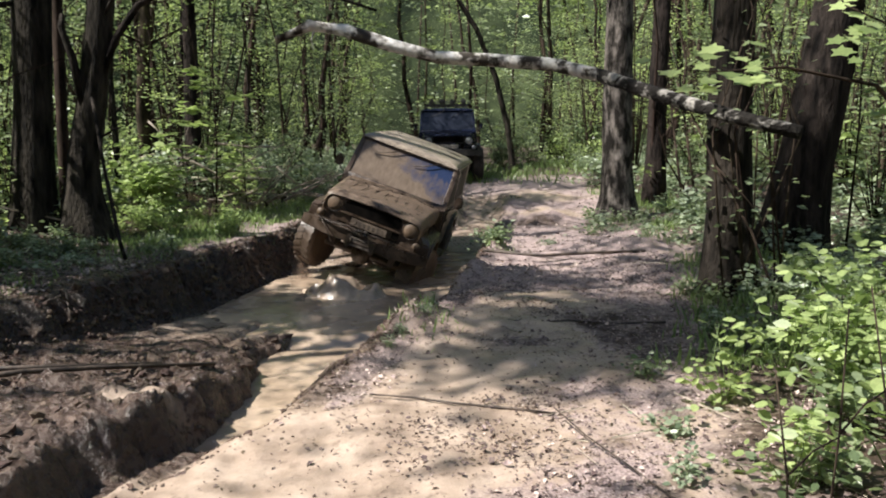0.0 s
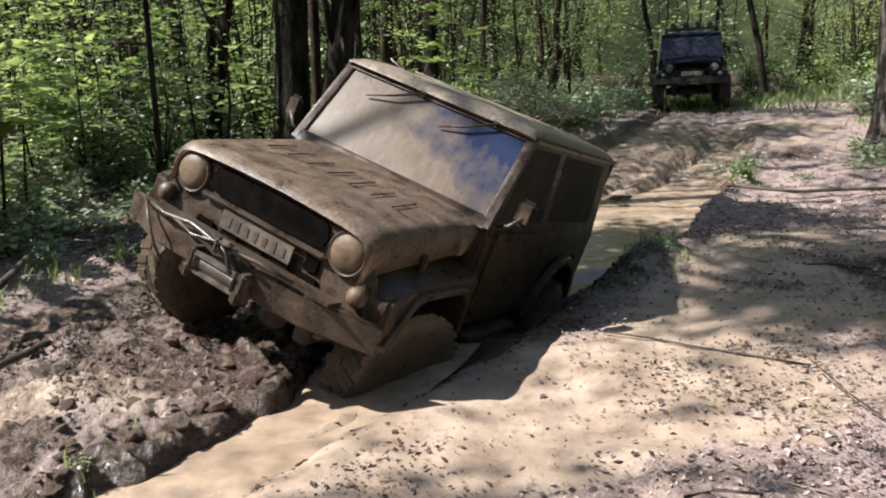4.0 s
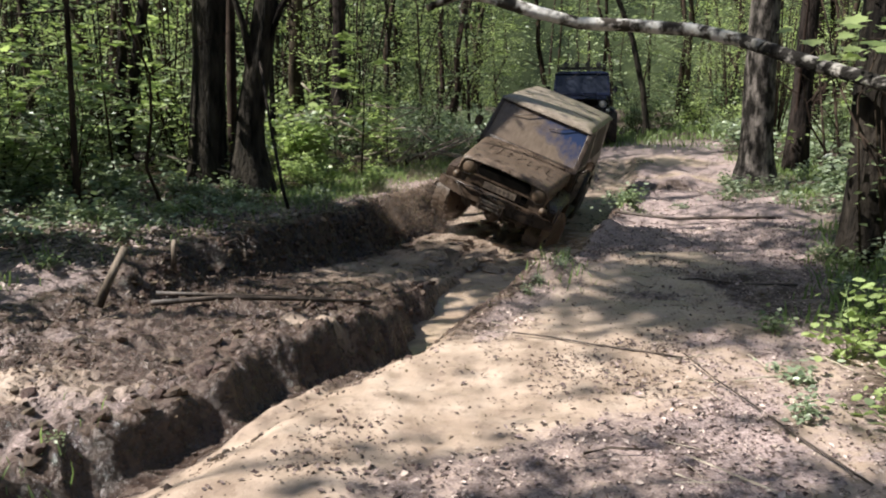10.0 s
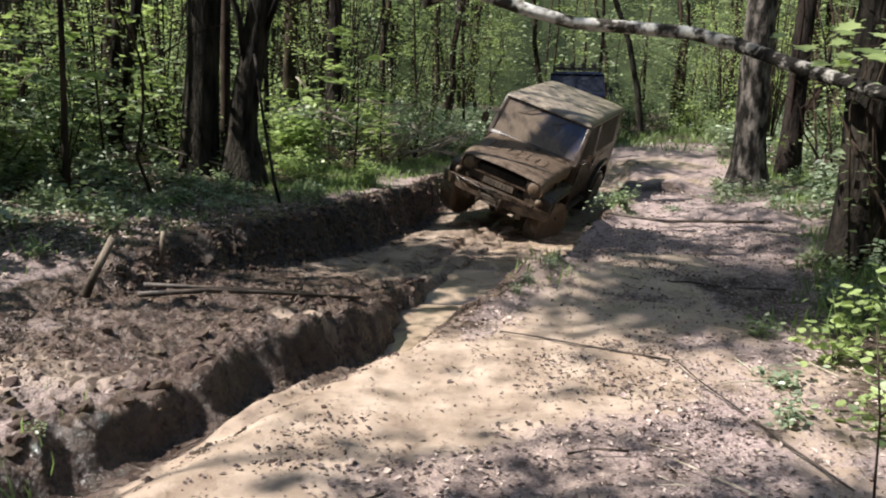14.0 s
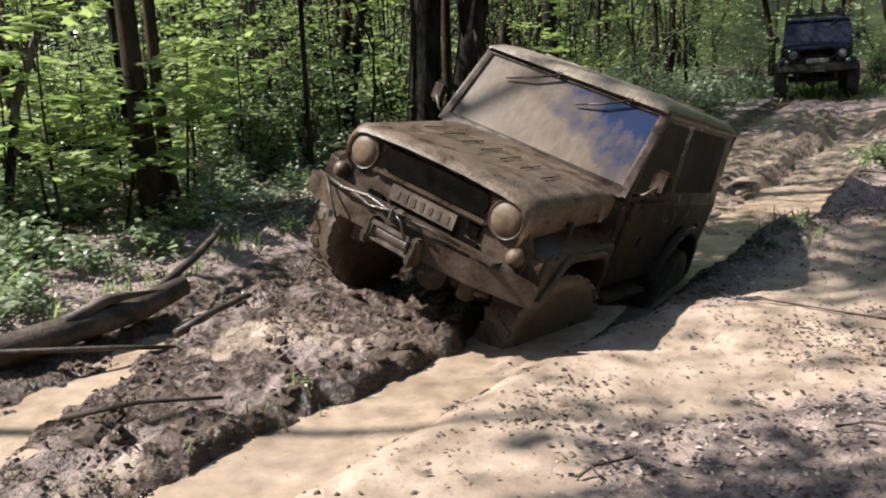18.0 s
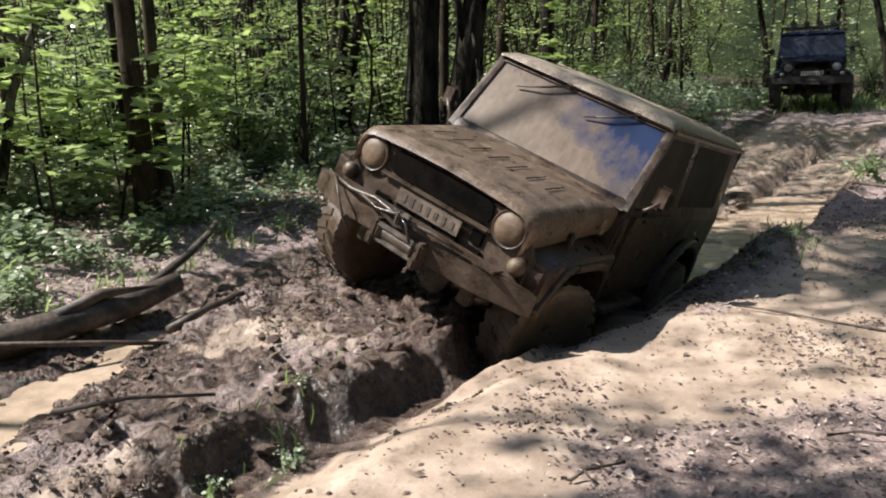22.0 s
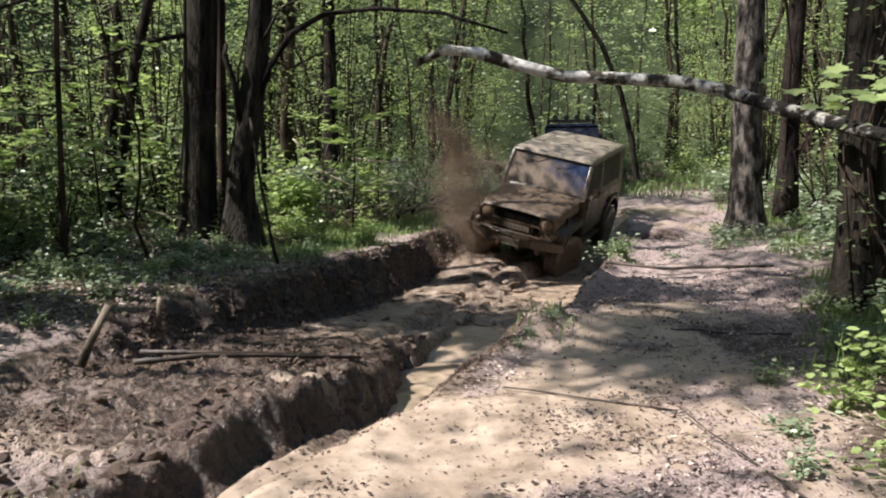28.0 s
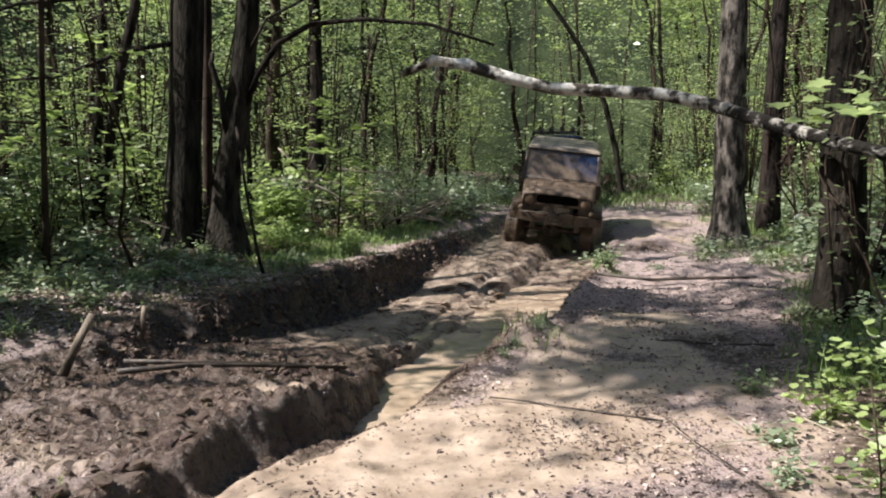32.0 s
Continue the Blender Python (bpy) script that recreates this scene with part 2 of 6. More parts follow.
def rut_floor(y):
    return np.interp(y, (2.4, 3.4, 4.1, 4.6, 5.3, 6, 6.8, 7.6, 8.2, 8.9, 10, 11.1, 12.5, 13.3, 14.6, 15.3, 16.7, 17.5, 19, 22),
                     (-.15, -.17, -.20, -.27, -.40, -.54, -.68, -.76, -.82, -.86, -.84, -.72, -.54, -.36, -.24, -.18, -.06, .06, .24, .38))


def wall_top(y):
    return np.interp(y, (2, 2.9, 3.4, 3.7, 4.1, 4.5, 4.8, 5.2, 5.5, 5.8, 6.5, 7.5, 9), (.42, .36, .28, .20, .18, .30, .38, .30, .18, .12, .2, .34, .44))


def road_edge(y):
    return np.interp(y, (-4, 2.5, 3, 3.5, 4.1, 4.7, 5.4, 6.1, 7.1, 7.8, 9.1, 10.4, 12, 16.6, 20, 60),
                     (-4.0, -1.5, -1.3, -1.05, -.70, -.42, -.05, .22, .65, 1.15, 1.62, 2.15, 2.75, 4.0, 4.7, 9.3))


def bank_edge(y):
    return np.interp(y, (-4, 2.6, 3.8, 4.9, 6.0, 6.6, 7.75, 9.25, 12.3, 17, 22, 60),
                     (-4.6, -3.6, -3.5, -3.5, -3.15, -2.8, -2.35, -1.65, -.5, 1.35, 3.0, 8))


def shoulder(y):
    return np.interp(y, (-4, 3.7, 4.9, 6.8, 8.9, 13.3, 16.5, 22, 60), (1.3, 1.9, 2.35, 3.4, 4.4, 5.6, 6.2, 7.2, 12))


def ground_z(x, y, rough=True):
    x, y = np.asarray(x, float), np.asarray(y, float)
    rise = 0.4 * smooth(14, 22, y)
    mid = np.interp(y, (2, 3.4, 4.56, 5.05, 5.75, 6.4, 6.9, 7.4, 8.1, 9.2, 12.0, 12.8, 13.8, 15, 16, 18, 22),
                    (.02, .05, .12, .08, .02, -.10, -.16, -.23, -.31, -.43, -.41, -.24, -.09, .03, .08, .22, .4))
    mid = mid - 0.05 * smooth(-1.1, -0.35, x - rut_line(y)) * smooth(6.9, 7.6, y) * (1 - smooth(9.0, 10.0, y))
    mid = mid + 0.08 * (1 - smooth(0.3, 1.1, x - bank_edge(y))) * smooth(6.6, 7.4, y) * (1 - smooth(9.0, 10.0, y))
    bank = 0.10 + 0.1 * smooth(5.5, 7.5, y) + 0.6 * rise + 0.06 * np.clip(bank_edge(y) - x, 0, 6)
    right = rise + 0.10 * smooth(0, 0.8, x - shoulder(y))
    wob = 0.16 * fbm(x, y, 1.1, 5) + 0.10 * fbm(x, y, 3.5, 6) if rough else 0
    frayed = 0.14 * ridged(x * 0.6, y, 2.6, 8) + 0.10 * fbm(x, y, 7, 9, 2) if rough else 0
    k, c, e = bank_edge(y) + wob + frayed * smooth(5.5, 7, y), rut_line(y), road_edge(y) + wob * 0.9
    hump = 0.03 * smooth(7, 8.5, y) * np.exp(-((x - (k + c) / 2 - 0.1) / 0.3) ** 2)
    z = bank + (mid + hump - bank) * smooth(k - 0.05 - 0.35 * (1 - smooth(5.5, 7, y)), k + 0.28, x)
    d = wall_top(y) + (0.11 * fbm(x, y, 2.2, 15) + 0.09 * fbm(x, y, 6.5, 16, 2) if rough else 0)
    t1 = smooth(c - d, c - d + 0.21, x)
    z = z - 0.07 * smooth(c - 1.15, c - 0.4, x) * smooth(3.6, 4.6, y) * (1 - smooth(6.6, 7.8, y)) * (1 - smooth(e - 0.5, e - 0.2, x))
    z = z + (rut_floor(y) - z) * t1
    gentle = 1 - smooth(4.4, 5.6, y)
    easy = smooth(5.0, 6.0, y) * (1 - smooth(8.0, 9.2, y))
    lo, hi = np.maximum(c + 0.24, e - 0.32), np.maximum(c + 0.34, e + 0.04)
    lo, hi = lo + (c + 0.16 - lo) * easy, hi + 0.14 * easy
    t2 = smooth(lo + (c - 0.02 - lo) * gentle, hi + 0.15 * gentle, x)
    z = z + (right - z) * t2
    # trough of the puddle beside the bank
    z = z - 0.11 * np.exp(-((x + 3.22 + 0.05 * np.sin(y * 2)) / 0.22) ** 2) * smooth(1.6, 2.2, y) * (1 - smooth(4.4, 5.1, y))
    # lip of mud squeezed up along the rut
    z = z + 0.09 * np.exp(-((x - c - 0.26 - 0.03 * np.sin(y * 5)) / 0.075) ** 2) * smooth(3.4, 3.9, y) * (1 - smooth(5.0, 5.5, y))
    # crest along the far rut's rim
    z = z + 0.09 * np.exp(-((x - e - 0.08) / 0.13) ** 2) * smooth(8.4, 9.4, y) * (1 - smooth(12.5, 14, y))
    # hummocks at the road's edge
    z = z + (0.16 + (0.12 * ridged(x, y, 5.0, 77) if rough else 0)) * np.exp(-(((x - 0.95) / 0.26) ** 2 + ((y - 7.0) / 0.42) ** 2))
    z = z + 0.10 * np.exp(-(((x - 2.45) / 0.35) ** 2 + ((y - 11.3) / 0.8) ** 2))
    z = z + (0.24 + (0.10 * ridged(x, y, 2.5, 78) if rough else 0)) * np.exp(-(((x - 3.85) / 0.8) ** 2 + ((y - 14.05) / 0.42) ** 2)) + 0.09 * np.exp(-(((x - 4.6) / 0.6) ** 2 + ((y - 16.8) / 0.5) ** 2))
    if rough:
        muddy = smooth(k - 0.3, k + 0.2, x) * (1 - t2)
        forest = np.maximum(1 - smooth(k - 0.8, k - 0.1, x), smooth(0.1, 1.0, x - shoulder(y)))
        near = (1 - smooth(16, 26, y))
        churned = 1 - 0.72 * smooth(6.6, 8.2, y)
        z = z + muddy * near * (0.07 * fbm(x, y, 2.3, 11) + 0.062 * ridged(x, y, 4.2, 21) + 0.055 * ridged(x + y, y - x, 5.5, 51)) * (1 - 0.55 * t1) * churned
        z = z + (1 - muddy) * (1 - forest) * (0.055 * fbm(x, y, 1.3, 31) + 0.026 * fbm(x, y, 8, 41, 2) + 0.2 * smooth(7.6, 9.5, y) * (1 - smooth(17, 20, y)) * fbm(x * 0.7, y, 1.0, 45))
        z = z + forest * 0.14 * fbm(x, y, 0.8, 61)
        # long tyre grooves in the soft mud
        for off, wide, deep in ((0.78, 0.07, 0.09), (0.55, 0.05, 0.06), (0.28, 0.06, 0.08)):
            z = z - near * muddy * deep * smooth(6.5, 8, y) * np.exp(-((x - c + off + 0.06 * np.sin(y * 1.7 + 9 * off)) / wide) ** 2)
    return z


def zone_colours(x, y):
    k, e, sh = bank_edge(y), road_edge(y), shoulder(y)
    c = rut_line(y)
    w = 0.5 * fbm(x, y, 0.9, 71)
    road = smooth(-0.1, 0.15, x - e + 0.30 * (1 - smooth(4.4, 5.6, y)))
    forest_l = 1 - smooth(k - 1.2 + w - 1.6 * (1 - smooth(6.5, 9, y)), k - 0.4 + w - 0.7 * (1 - smooth(6.5, 9, y)), x)
    forest_r = smooth(-0.2 + w, 0.6 + w, x - sh)
    litter_r = smooth(-1.35, -0.35, x - sh + w + 0.85 * (1 - smooth(2.6, 4.0, y))) * road * (0.45 + 0.55 * smooth(-0.2, 0.25, fbm(x, y, 1.7, 81)))
    tongue = smooth(0.25, 0.5, x - e) * (1 - smooth(2.5, 2.9, x)) * (1 - smooth(8.0, 8.5, y))
    litter_far = road * smooth(6.2, 8.0, y) * smooth(-0.35, 0.1, fbm(x, y, 0.8, 91)) * 0.95 * (1 - tongue)
    worn = 0.35 * fbm(x, y, 2.0, 98)
    # litter close by, with tree shade put into its soil share
    near = smooth(-0.1, 0.3, 3.32 + 0.45 * (x + 0.29) - y + worn) * smooth(-0.6, -0.15, x + worn) * (1 - smooth(1.0, 1.6, x))
    # heaps of dark litter, and a darker patch at the track's right
    heaps_and_shade = np.maximum.reduce([np.exp(-(((x - 0.88) / 0.34) ** 2 + ((y - 6.95) / 0.5) ** 2)), 0.9 * np.exp(-(((x - 1.68 + 0.6 * (y - 6.3)) / 0.42) ** 2 + ((y - 6.35) / 0.26) ** 2)),
                                0.85 * smooth(1.95, 2.5, x + worn) * smooth(5.0, 5.7, y + worn) * (1 - smooth(7.0, 7.6, y + worn))])
    # near face of the far hummock, darkened to stand for its shade
    heaps_and_shade = np.maximum(heaps_and_shade, np.exp(-(((x - 3.7) / 0.95) ** 2 + ((y - 13.65) / 0.42) ** 2)))
    heaps_and_shade = np.clip(heaps_and_shade + worn * smooth(0.2, 0.5, heaps_and_shade), 0, 1)
    band = 0.9 * road * np.exp(-((x - e - 0.2) / 0.28) ** 2) * smooth(-0.35, 0.1, fbm(x, y, 2.2, 95)) * smooth(4.6, 5.6, y)
    litter_l = (1 - 0.8 * smooth(6.0, 7.0, y) * (1 - smooth(9.6, 11, y))) * (1 - smooth(k - 0.25, k - 0.02, x)) * smooth(k - 1.6 - 2.6 * (1 - smooth(6.5, 9, y)), k - 0.7, x)
    far_floor = 0.8 * smooth(17, 19.5, y)
    crest = 0.52 * (1 - road) * smooth(0.15, 0.5, x - k) * smooth(0.05, 0.2, c - wall_top(y) - x) * (1 - smooth(4.6, 5.6, y)) * smooth(-0.25, 0.2, fbm(x, y, 2.0, 97))
    rim_leaves = 0.6 * road * np.exp(-((x - e - 0.32) / 0.26) ** 2) * smooth(-0.2, 0.2, fbm(x, y, 2.4, 93)) * smooth(4.4, 5.2, y)
    litter = np.clip(np.maximum.reduce([0.7 * heaps_and_shade, 0.62 * near, crest, rim_leaves, far_floor, litter_r, litter_far, litter_l * 0.8]), 0, 1)
    # walls of bank and rut, darkened to stand for their shade
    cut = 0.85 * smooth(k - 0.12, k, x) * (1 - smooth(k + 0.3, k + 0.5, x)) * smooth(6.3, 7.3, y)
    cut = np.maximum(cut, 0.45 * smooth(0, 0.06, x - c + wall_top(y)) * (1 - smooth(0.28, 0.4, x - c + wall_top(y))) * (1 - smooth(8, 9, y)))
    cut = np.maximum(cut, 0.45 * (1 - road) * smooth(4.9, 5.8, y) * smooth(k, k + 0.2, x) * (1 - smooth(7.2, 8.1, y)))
    # bank top: dark soil, with its shade put into the colour
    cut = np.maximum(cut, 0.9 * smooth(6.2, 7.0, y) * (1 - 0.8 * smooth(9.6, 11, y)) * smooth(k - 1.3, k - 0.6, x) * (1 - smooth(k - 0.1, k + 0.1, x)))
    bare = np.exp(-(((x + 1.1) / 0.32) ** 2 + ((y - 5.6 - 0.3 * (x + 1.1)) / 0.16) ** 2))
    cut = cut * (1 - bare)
    # soil: real humus plus the shade put into walls and litter
    soil = np.clip(np.maximum.reduce([0.62 * heaps_and_shade, 0.42 * near, 0.8 * forest_l, forest_r * 0.75, cut, 0.75 * smooth(20, 23, y + w)]), 0, 1)
    in_rut = (1 - smooth(0.12, 0.36, np.abs(x - c + 0.05))) * 0.4 * smooth(6.4, 7.6, y)
    strip = smooth(7.3, 8.3, y) * (1 - road) * smooth(0.2, 0.5, x - k) * (1 - smooth(0.25, 0.45, x - c) * (1 - smooth(8.6, 9.4, y)))
    patch = 0.66 * (1 - 0.85 * smooth(4.4, 5.2, y)) * (1 - road) * smooth(-0.15, 0.25, fbm(x, y, 1.5, 99)) * smooth(0.1, 0.4, x - k) * smooth(0.28, 0.5, np.abs(x - c))
    wet = np.clip(np.maximum.reduce([road * (1 - band), in_rut, 0.53 * strip, 0.9 * bare, patch]), 0, 1)
    return litter, soil, wet


def spaced(parts, far, grow=1.22):
    v = [parts[0][0]]
    for a, b, step in parts:
        v += list(np.linspace(a, b, int(round((b - a) / step)) + 1)[1:])
    lo, hi, step = [], [], parts[0][2]
    x = v[0]
    while x > -far:
        step *= grow
        x -= step
        lo.append(x)
    x, step = v[-1], parts[-1][2]
    while x < far:
        step *= grow
        x += step
        hi.append(x)
    return np.array(lo[::-1] + v + hi)


def mesh_from(name, verts, faces, smooth_shade=False):
    me = bpy.data.meshes.new(name)
    me.from_pydata([tuple(map(float, v)) for v in verts], [], [tuple(map(int, f)) for f in faces])
    if smooth_shade:
        me.shade_smooth()
    return me


def grid_faces(nx, ny):
    i = np.arange(nx * ny).reshape(ny, nx)
    return np.stack([i[:-1, :-1], i[:-1, 1:], i[1:, 1:], i[1:, :-1]], -1).reshape(-1, 4)


gx = spaced([(-6.0, -4.0, 0.12), (-4.0, 0.8, 0.036), (0.8, 5.5, 0.08)], 320)
gy = spaced([(1.0, 7.5, 0.036), (7.5, 13.0, 0.07), (13.0, 20.0, 0.16)], 420)
GX, GY = np.meshgrid(gx, gy)
GZ = ground_z(GX, GY)
me = mesh_from("ground", np.c_[GX.ravel(), GY.ravel(), GZ.ravel()], grid_faces(len(gx), len(gy)), True)
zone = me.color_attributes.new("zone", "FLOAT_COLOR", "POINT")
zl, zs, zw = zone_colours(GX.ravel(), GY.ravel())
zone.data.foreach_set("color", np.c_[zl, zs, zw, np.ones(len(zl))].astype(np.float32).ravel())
me.materials.append(GROUND)
tagged(new("ground", me), "rutted forest track of pale wet mud between leaf litter and soil", "ground", kind="structure")


def ribbon(name, line, half, y0, y1, z, mat, label, level=lambda y: 0.0):
    ys = np.arange(y0, y1, 0.1)
    us = np.linspace(-half, half, 9 if half < 1 else 21)
    V = [(line(y) + u, y, level(y) + 0.03 * float(fbm(np.array(u * 1.0), np.array(y), 2.5, 7))) for y in ys for u in us]
    me = mesh_from(name, V, grid_faces(len(us), len(ys)), True)
    me.materials.append(mat)
    ob = tagged(new(name, me), label, "muddy water", kind="structure")
    ob.location.z = z
    return ob


water_far = ribbon("water_rut", lambda y: rut_line(y) - 0.35, 1.45, 7.0, 13.9, -0.42, LIQUID, "pale liquid mud standing in the deep wheel rut", lambda y: float(np.interp(y, (7.0, 7.4, 8.2, 9.5), (-.6, -.2, -.03, 0))))
water_near = ribbon("water_rut", lambda y: rut_line(y) + 0.1, 0.8, 4.4, 7.9, -0.42, LIQUID, "liquid mud that drains from the near rut", lambda y: float(np.interp(y, (6.3, 7.5), (-.05, -.012))))
water_wave = ribbon("water_wave", rut_line, 0.55, 1.0, 5.2, -0.42, LIQUID, "pale liquid mud that swells ahead of the wheels in the rut")
water_side = ribbon("water_puddle", lambda y: -3.22 - 0.05 * np.sin(y * 2), 0.30, 1.6, 5.0, 0.0, LIQUID, "shallow pale puddle beside the grassy bank")

# ---- building helpers ----


def part(name, bm, mat, parent, label="", smooth_shade=True):
    me = bpy.data.meshes.new(name)
    bm.to_mesh(me)
    bm.free()
    if smooth_shade:
        me.shade_smooth()
        me.set_sharp_from_angle(angle=radians(38))
    me.materials.append(mat)
    ob = new(name, me)
    ob.parent = parent
    if label:
        ob["label"] = label
    return ob


def prism(pts, a, b, axis="x", bevel=0.0, seg=2):
    """A solid with the outline pts, drawn in the other two axes, from a to b along an axis."""
    bm = bmesh.new()
    put = {"x": lambda p, v: (v, p[0], p[1]), "y": lambda p, v: (p[0], v, p[1]), "z": lambda p, v: (p[0], p[1], v)}[axis]
    lo, hi = [bm.verts.new(put(p, a)) for p in pts], [bm.verts.new(put(p, b)) for p in pts]
    n = len(pts)
    bm.faces.new(lo), bm.faces.new(hi)
    for i in range(n):
        bm.faces.new((lo[i], lo[(i + 1) % n], hi[(i + 1) % n], hi[i]))
    bmesh.ops.recalc_face_normals(bm, faces=bm.faces)
    if bevel:
        bmesh.ops.bevel(bm, geom=bm.edges, offset=bevel, segments=seg, affect="EDGES", clamp_overlap=True)
    return bm


def block(cx, cy, cz, sx, sy, sz, bevel=0.01, seg=2, m=None):
    bm = bmesh.new()
    bmesh.ops.create_cube(bm, size=1, matrix=(m or Matrix()) @ Matrix.Translation((cx, cy, cz)) @ Matrix.Diagonal((sx, sy, sz, 1)))
    if bevel:
        bmesh.ops.bevel(bm, geom=bm.edges, offset=bevel, segments=seg, affect="EDGES", clamp_overlap=True)
    return bm


def join(*bms):
    out = bms[0]
    for b in bms[1:]:
        me = bpy.data.meshes.new("tmp")
        b.to_mesh(me)
        b.free()
        out.from_mesh(me)
        bpy.data.meshes.remove(me)
    return out


def hull(corners, bevel=0.0, seg=2):
    """A box between two quads of four corners each."""
    bm = bmesh.new()
    v = [bm.verts.new(c) for c in corners]
    for f in ((0, 1, 2, 3), (7, 6, 5, 4), (0, 4, 5, 1), (1, 5, 6, 2), (2, 6, 7, 3), (3, 7, 4, 0)):
        bm.faces.new([v[i] for i in f])
    bmesh.ops.recalc_face_normals(bm, faces=bm.faces)
    if bevel:
        bmesh.ops.bevel(bm, geom=bm.edges, offset=bevel, segments=seg, affect="EDGES", clamp_overlap=True)
    return bm


def turned(profile, axis="x", seg=24, centre=(0, 0, 0)):
    """A solid of revolution; profile rows of (along, radius)."""
    bm = bmesh.new()
    rings = []
    for a, r in profile:
        ring = []
        for k in range(seg):
            t = 2 * math.pi * k / seg
            u, v = r * math.cos(t), r * math.sin(t)
            p = {"x": (a, u, v), "y": (u, a, v), "z": (u, v, a)}[axis]
            ring.append(bm.verts.new(Vector(p) + Vector(centre)))
        rings.append(ring)
    for p, q in zip(rings, rings[1:]):
        for k in range(seg):
            bm.faces.new((p[k], p[(k + 1) % seg], q[(k + 1) % seg], q[k]))
    if profile[0][1] > 1e-4:
        bm.faces.new(rings[0])
    if profile[-1][1] > 1e-4:
        bm.faces.new(rings[-1])
    bmesh.ops.recalc_face_normals(bm, faces=bm.faces)
    return bm


def tube_data(path, radii, seg=8, rough=0.0, seed=0):
    """Vertices and faces of a tapered tube along a path."""
    rnd = random.Random(seed)
    path = [Vector(p) for p in path]
    V, F = [], []
    side = Vector((1, 0, 0))
    for i, p in enumerate(path):
        d = (path[min(i + 1, len(path) - 1)] - path[max(i - 1, 0)]).normalized()
        a = d.cross(side)
        if a.length < 0.2:
            a = d.cross(Vector((0, 1, 0)))
        a.normalize()
        b = d.cross(a)
        for k in range(seg):
            t = 2 * math.pi * k / seg
            r = radii[i] * (1 + rnd.uniform(-rough, rough))
            V.append(p + a * (r * math.cos(t)) + b * (r * math.sin(t)))
    for i in range(len(path) - 1):
        for k in range(seg):
            q = (k + 1) % seg
            F.append((i * seg + k, i * seg + q, (i + 1) * seg + q, (i + 1) * seg + k))
    F.append(tuple(range(seg))[::-1])
    F.append(tuple((len(path) - 1) * seg + k for k in range(seg)))
    return V, F


def tubes(list_of):
    V, F = [], []
    for v, f in list_of:
        o = len(V)
        V += v
        F += [tuple(i + o for i in q) for q in f]
    return V, F


def raw_part(name, data, mat, parent, label="", smooth_shade=True):
    me = mesh_from(name, data[0], data[1], smooth_shade)
    me.materials.append(mat)
    ob = new(name, me)
    ob.parent = parent
    if label:
        ob["label"] = label
    return ob


# ---- the two off-road cars ----


def mud_paint(name, paint, mud_dark, mud_light, cover):
    """Paint under a crust of mud: thick low down and thin where it ran off."""
    m, t, b = material(name)
    big, mid, small = noise_of(t, 1.6, 6, 0.6), noise_of(t, 7, 6, 0.65), noise_of(t, 55, 4)
    mud = ramp(t, mid.outputs[0], [(0.3, mud_dark), (0.68, mud_light)])
    mud = mixed(t, 0.65, mud, ramp(t, small.outputs[0], [(0.3, (0.22,)), (0.72, (0.85,))]), "OVERLAY")
    f = ramp(t, maths(t, "ADD", maths(t, "MULTIPLY", big.outputs[0], 0.6), maths(t, "MULTIPLY", mid.outputs[0], 0.4)), [(cover - 0.06, (0.0,)), (cover + 0.06, (1.0,))])
    t.links.new(mixed(t, f, mud, paint), b.inputs["Base Color"])
    t.links.new(ramp(t, maths(t, "SUBTRACT", mid.outputs[0], maths(t, "MULTIPLY", f, 0.25)), [(0.3, (0.16,)), (0.6, (0.55,))]), b.inputs["Roughness"])
    bump(t, b, maths(t, "ADD", mid.outputs[0], maths(t, "MULTIPLY", small.outputs[0], 0.35)), 0.5, 0.010)
    return m


def mud_glass(name, tint, clear):
    """A dark pane under a film of mud that gives way to the tint on one side."""
    m, t, b = material(name)
    c = t.nodes.new("ShaderNodeTexCoord")
    sep = t.nodes.new("ShaderNodeSeparateXYZ")
    t.links.new(c.outputs["Object"], sep.inputs[0])
    n, fine = noise_of(t, 3.2, 6, 0.65), noise_of(t, 11, 7, 0.65, stretch=(1.5, 1, 0.5))
    x = maths(t, "MULTIPLY", sep.outputs[0], -0.50)
    z = maths(t, "MULTIPLY", maths(t, "SUBTRACT", sep.outputs[2], 1.64), 1.1)
    f = maths(t, "ADD", maths(t, "ADD", x, z), maths(t, "ADD", maths(t, "MULTIPLY", maths(t, "SUBTRACT", n.outputs[0], 0.5), 1.0), maths(t, "MULTIPLY", maths(t, "SUBTRACT", fine.outputs[0], 0.5), 0.6)))
    f = ramp(t, f, [(clear - 0.2, (0.0,)), (clear + 0.45, (1.0,))])
    mud = ramp(t, fine.outputs[0], [(0.3, (0.11, 0.080, 0.056)), (0.7, (0.205, 0.155, 0.114))])
    t.links.new(mixed(t, f, mud, tint), b.inputs["Base Color"])
    t.links.new(ramp(t, f, [(0.0, (0.3,)), (1.0, (0.12,))]), b.inputs["Roughness"])
    bump(t, b, fine.outputs[0], 0.15, 0.004)
    return m


# front mud is toned darker than bonnet and roof, standing for its shade
MUD_BODY_SHADED = mud_paint("muddy_body_shaded", (0.035, 0.04, 0.03), (0.023, 0.0152, 0.0105), (0.088, 0.058, 0.039), 0.62)
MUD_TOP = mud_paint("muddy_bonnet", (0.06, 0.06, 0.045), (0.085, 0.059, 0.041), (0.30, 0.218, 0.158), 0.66)
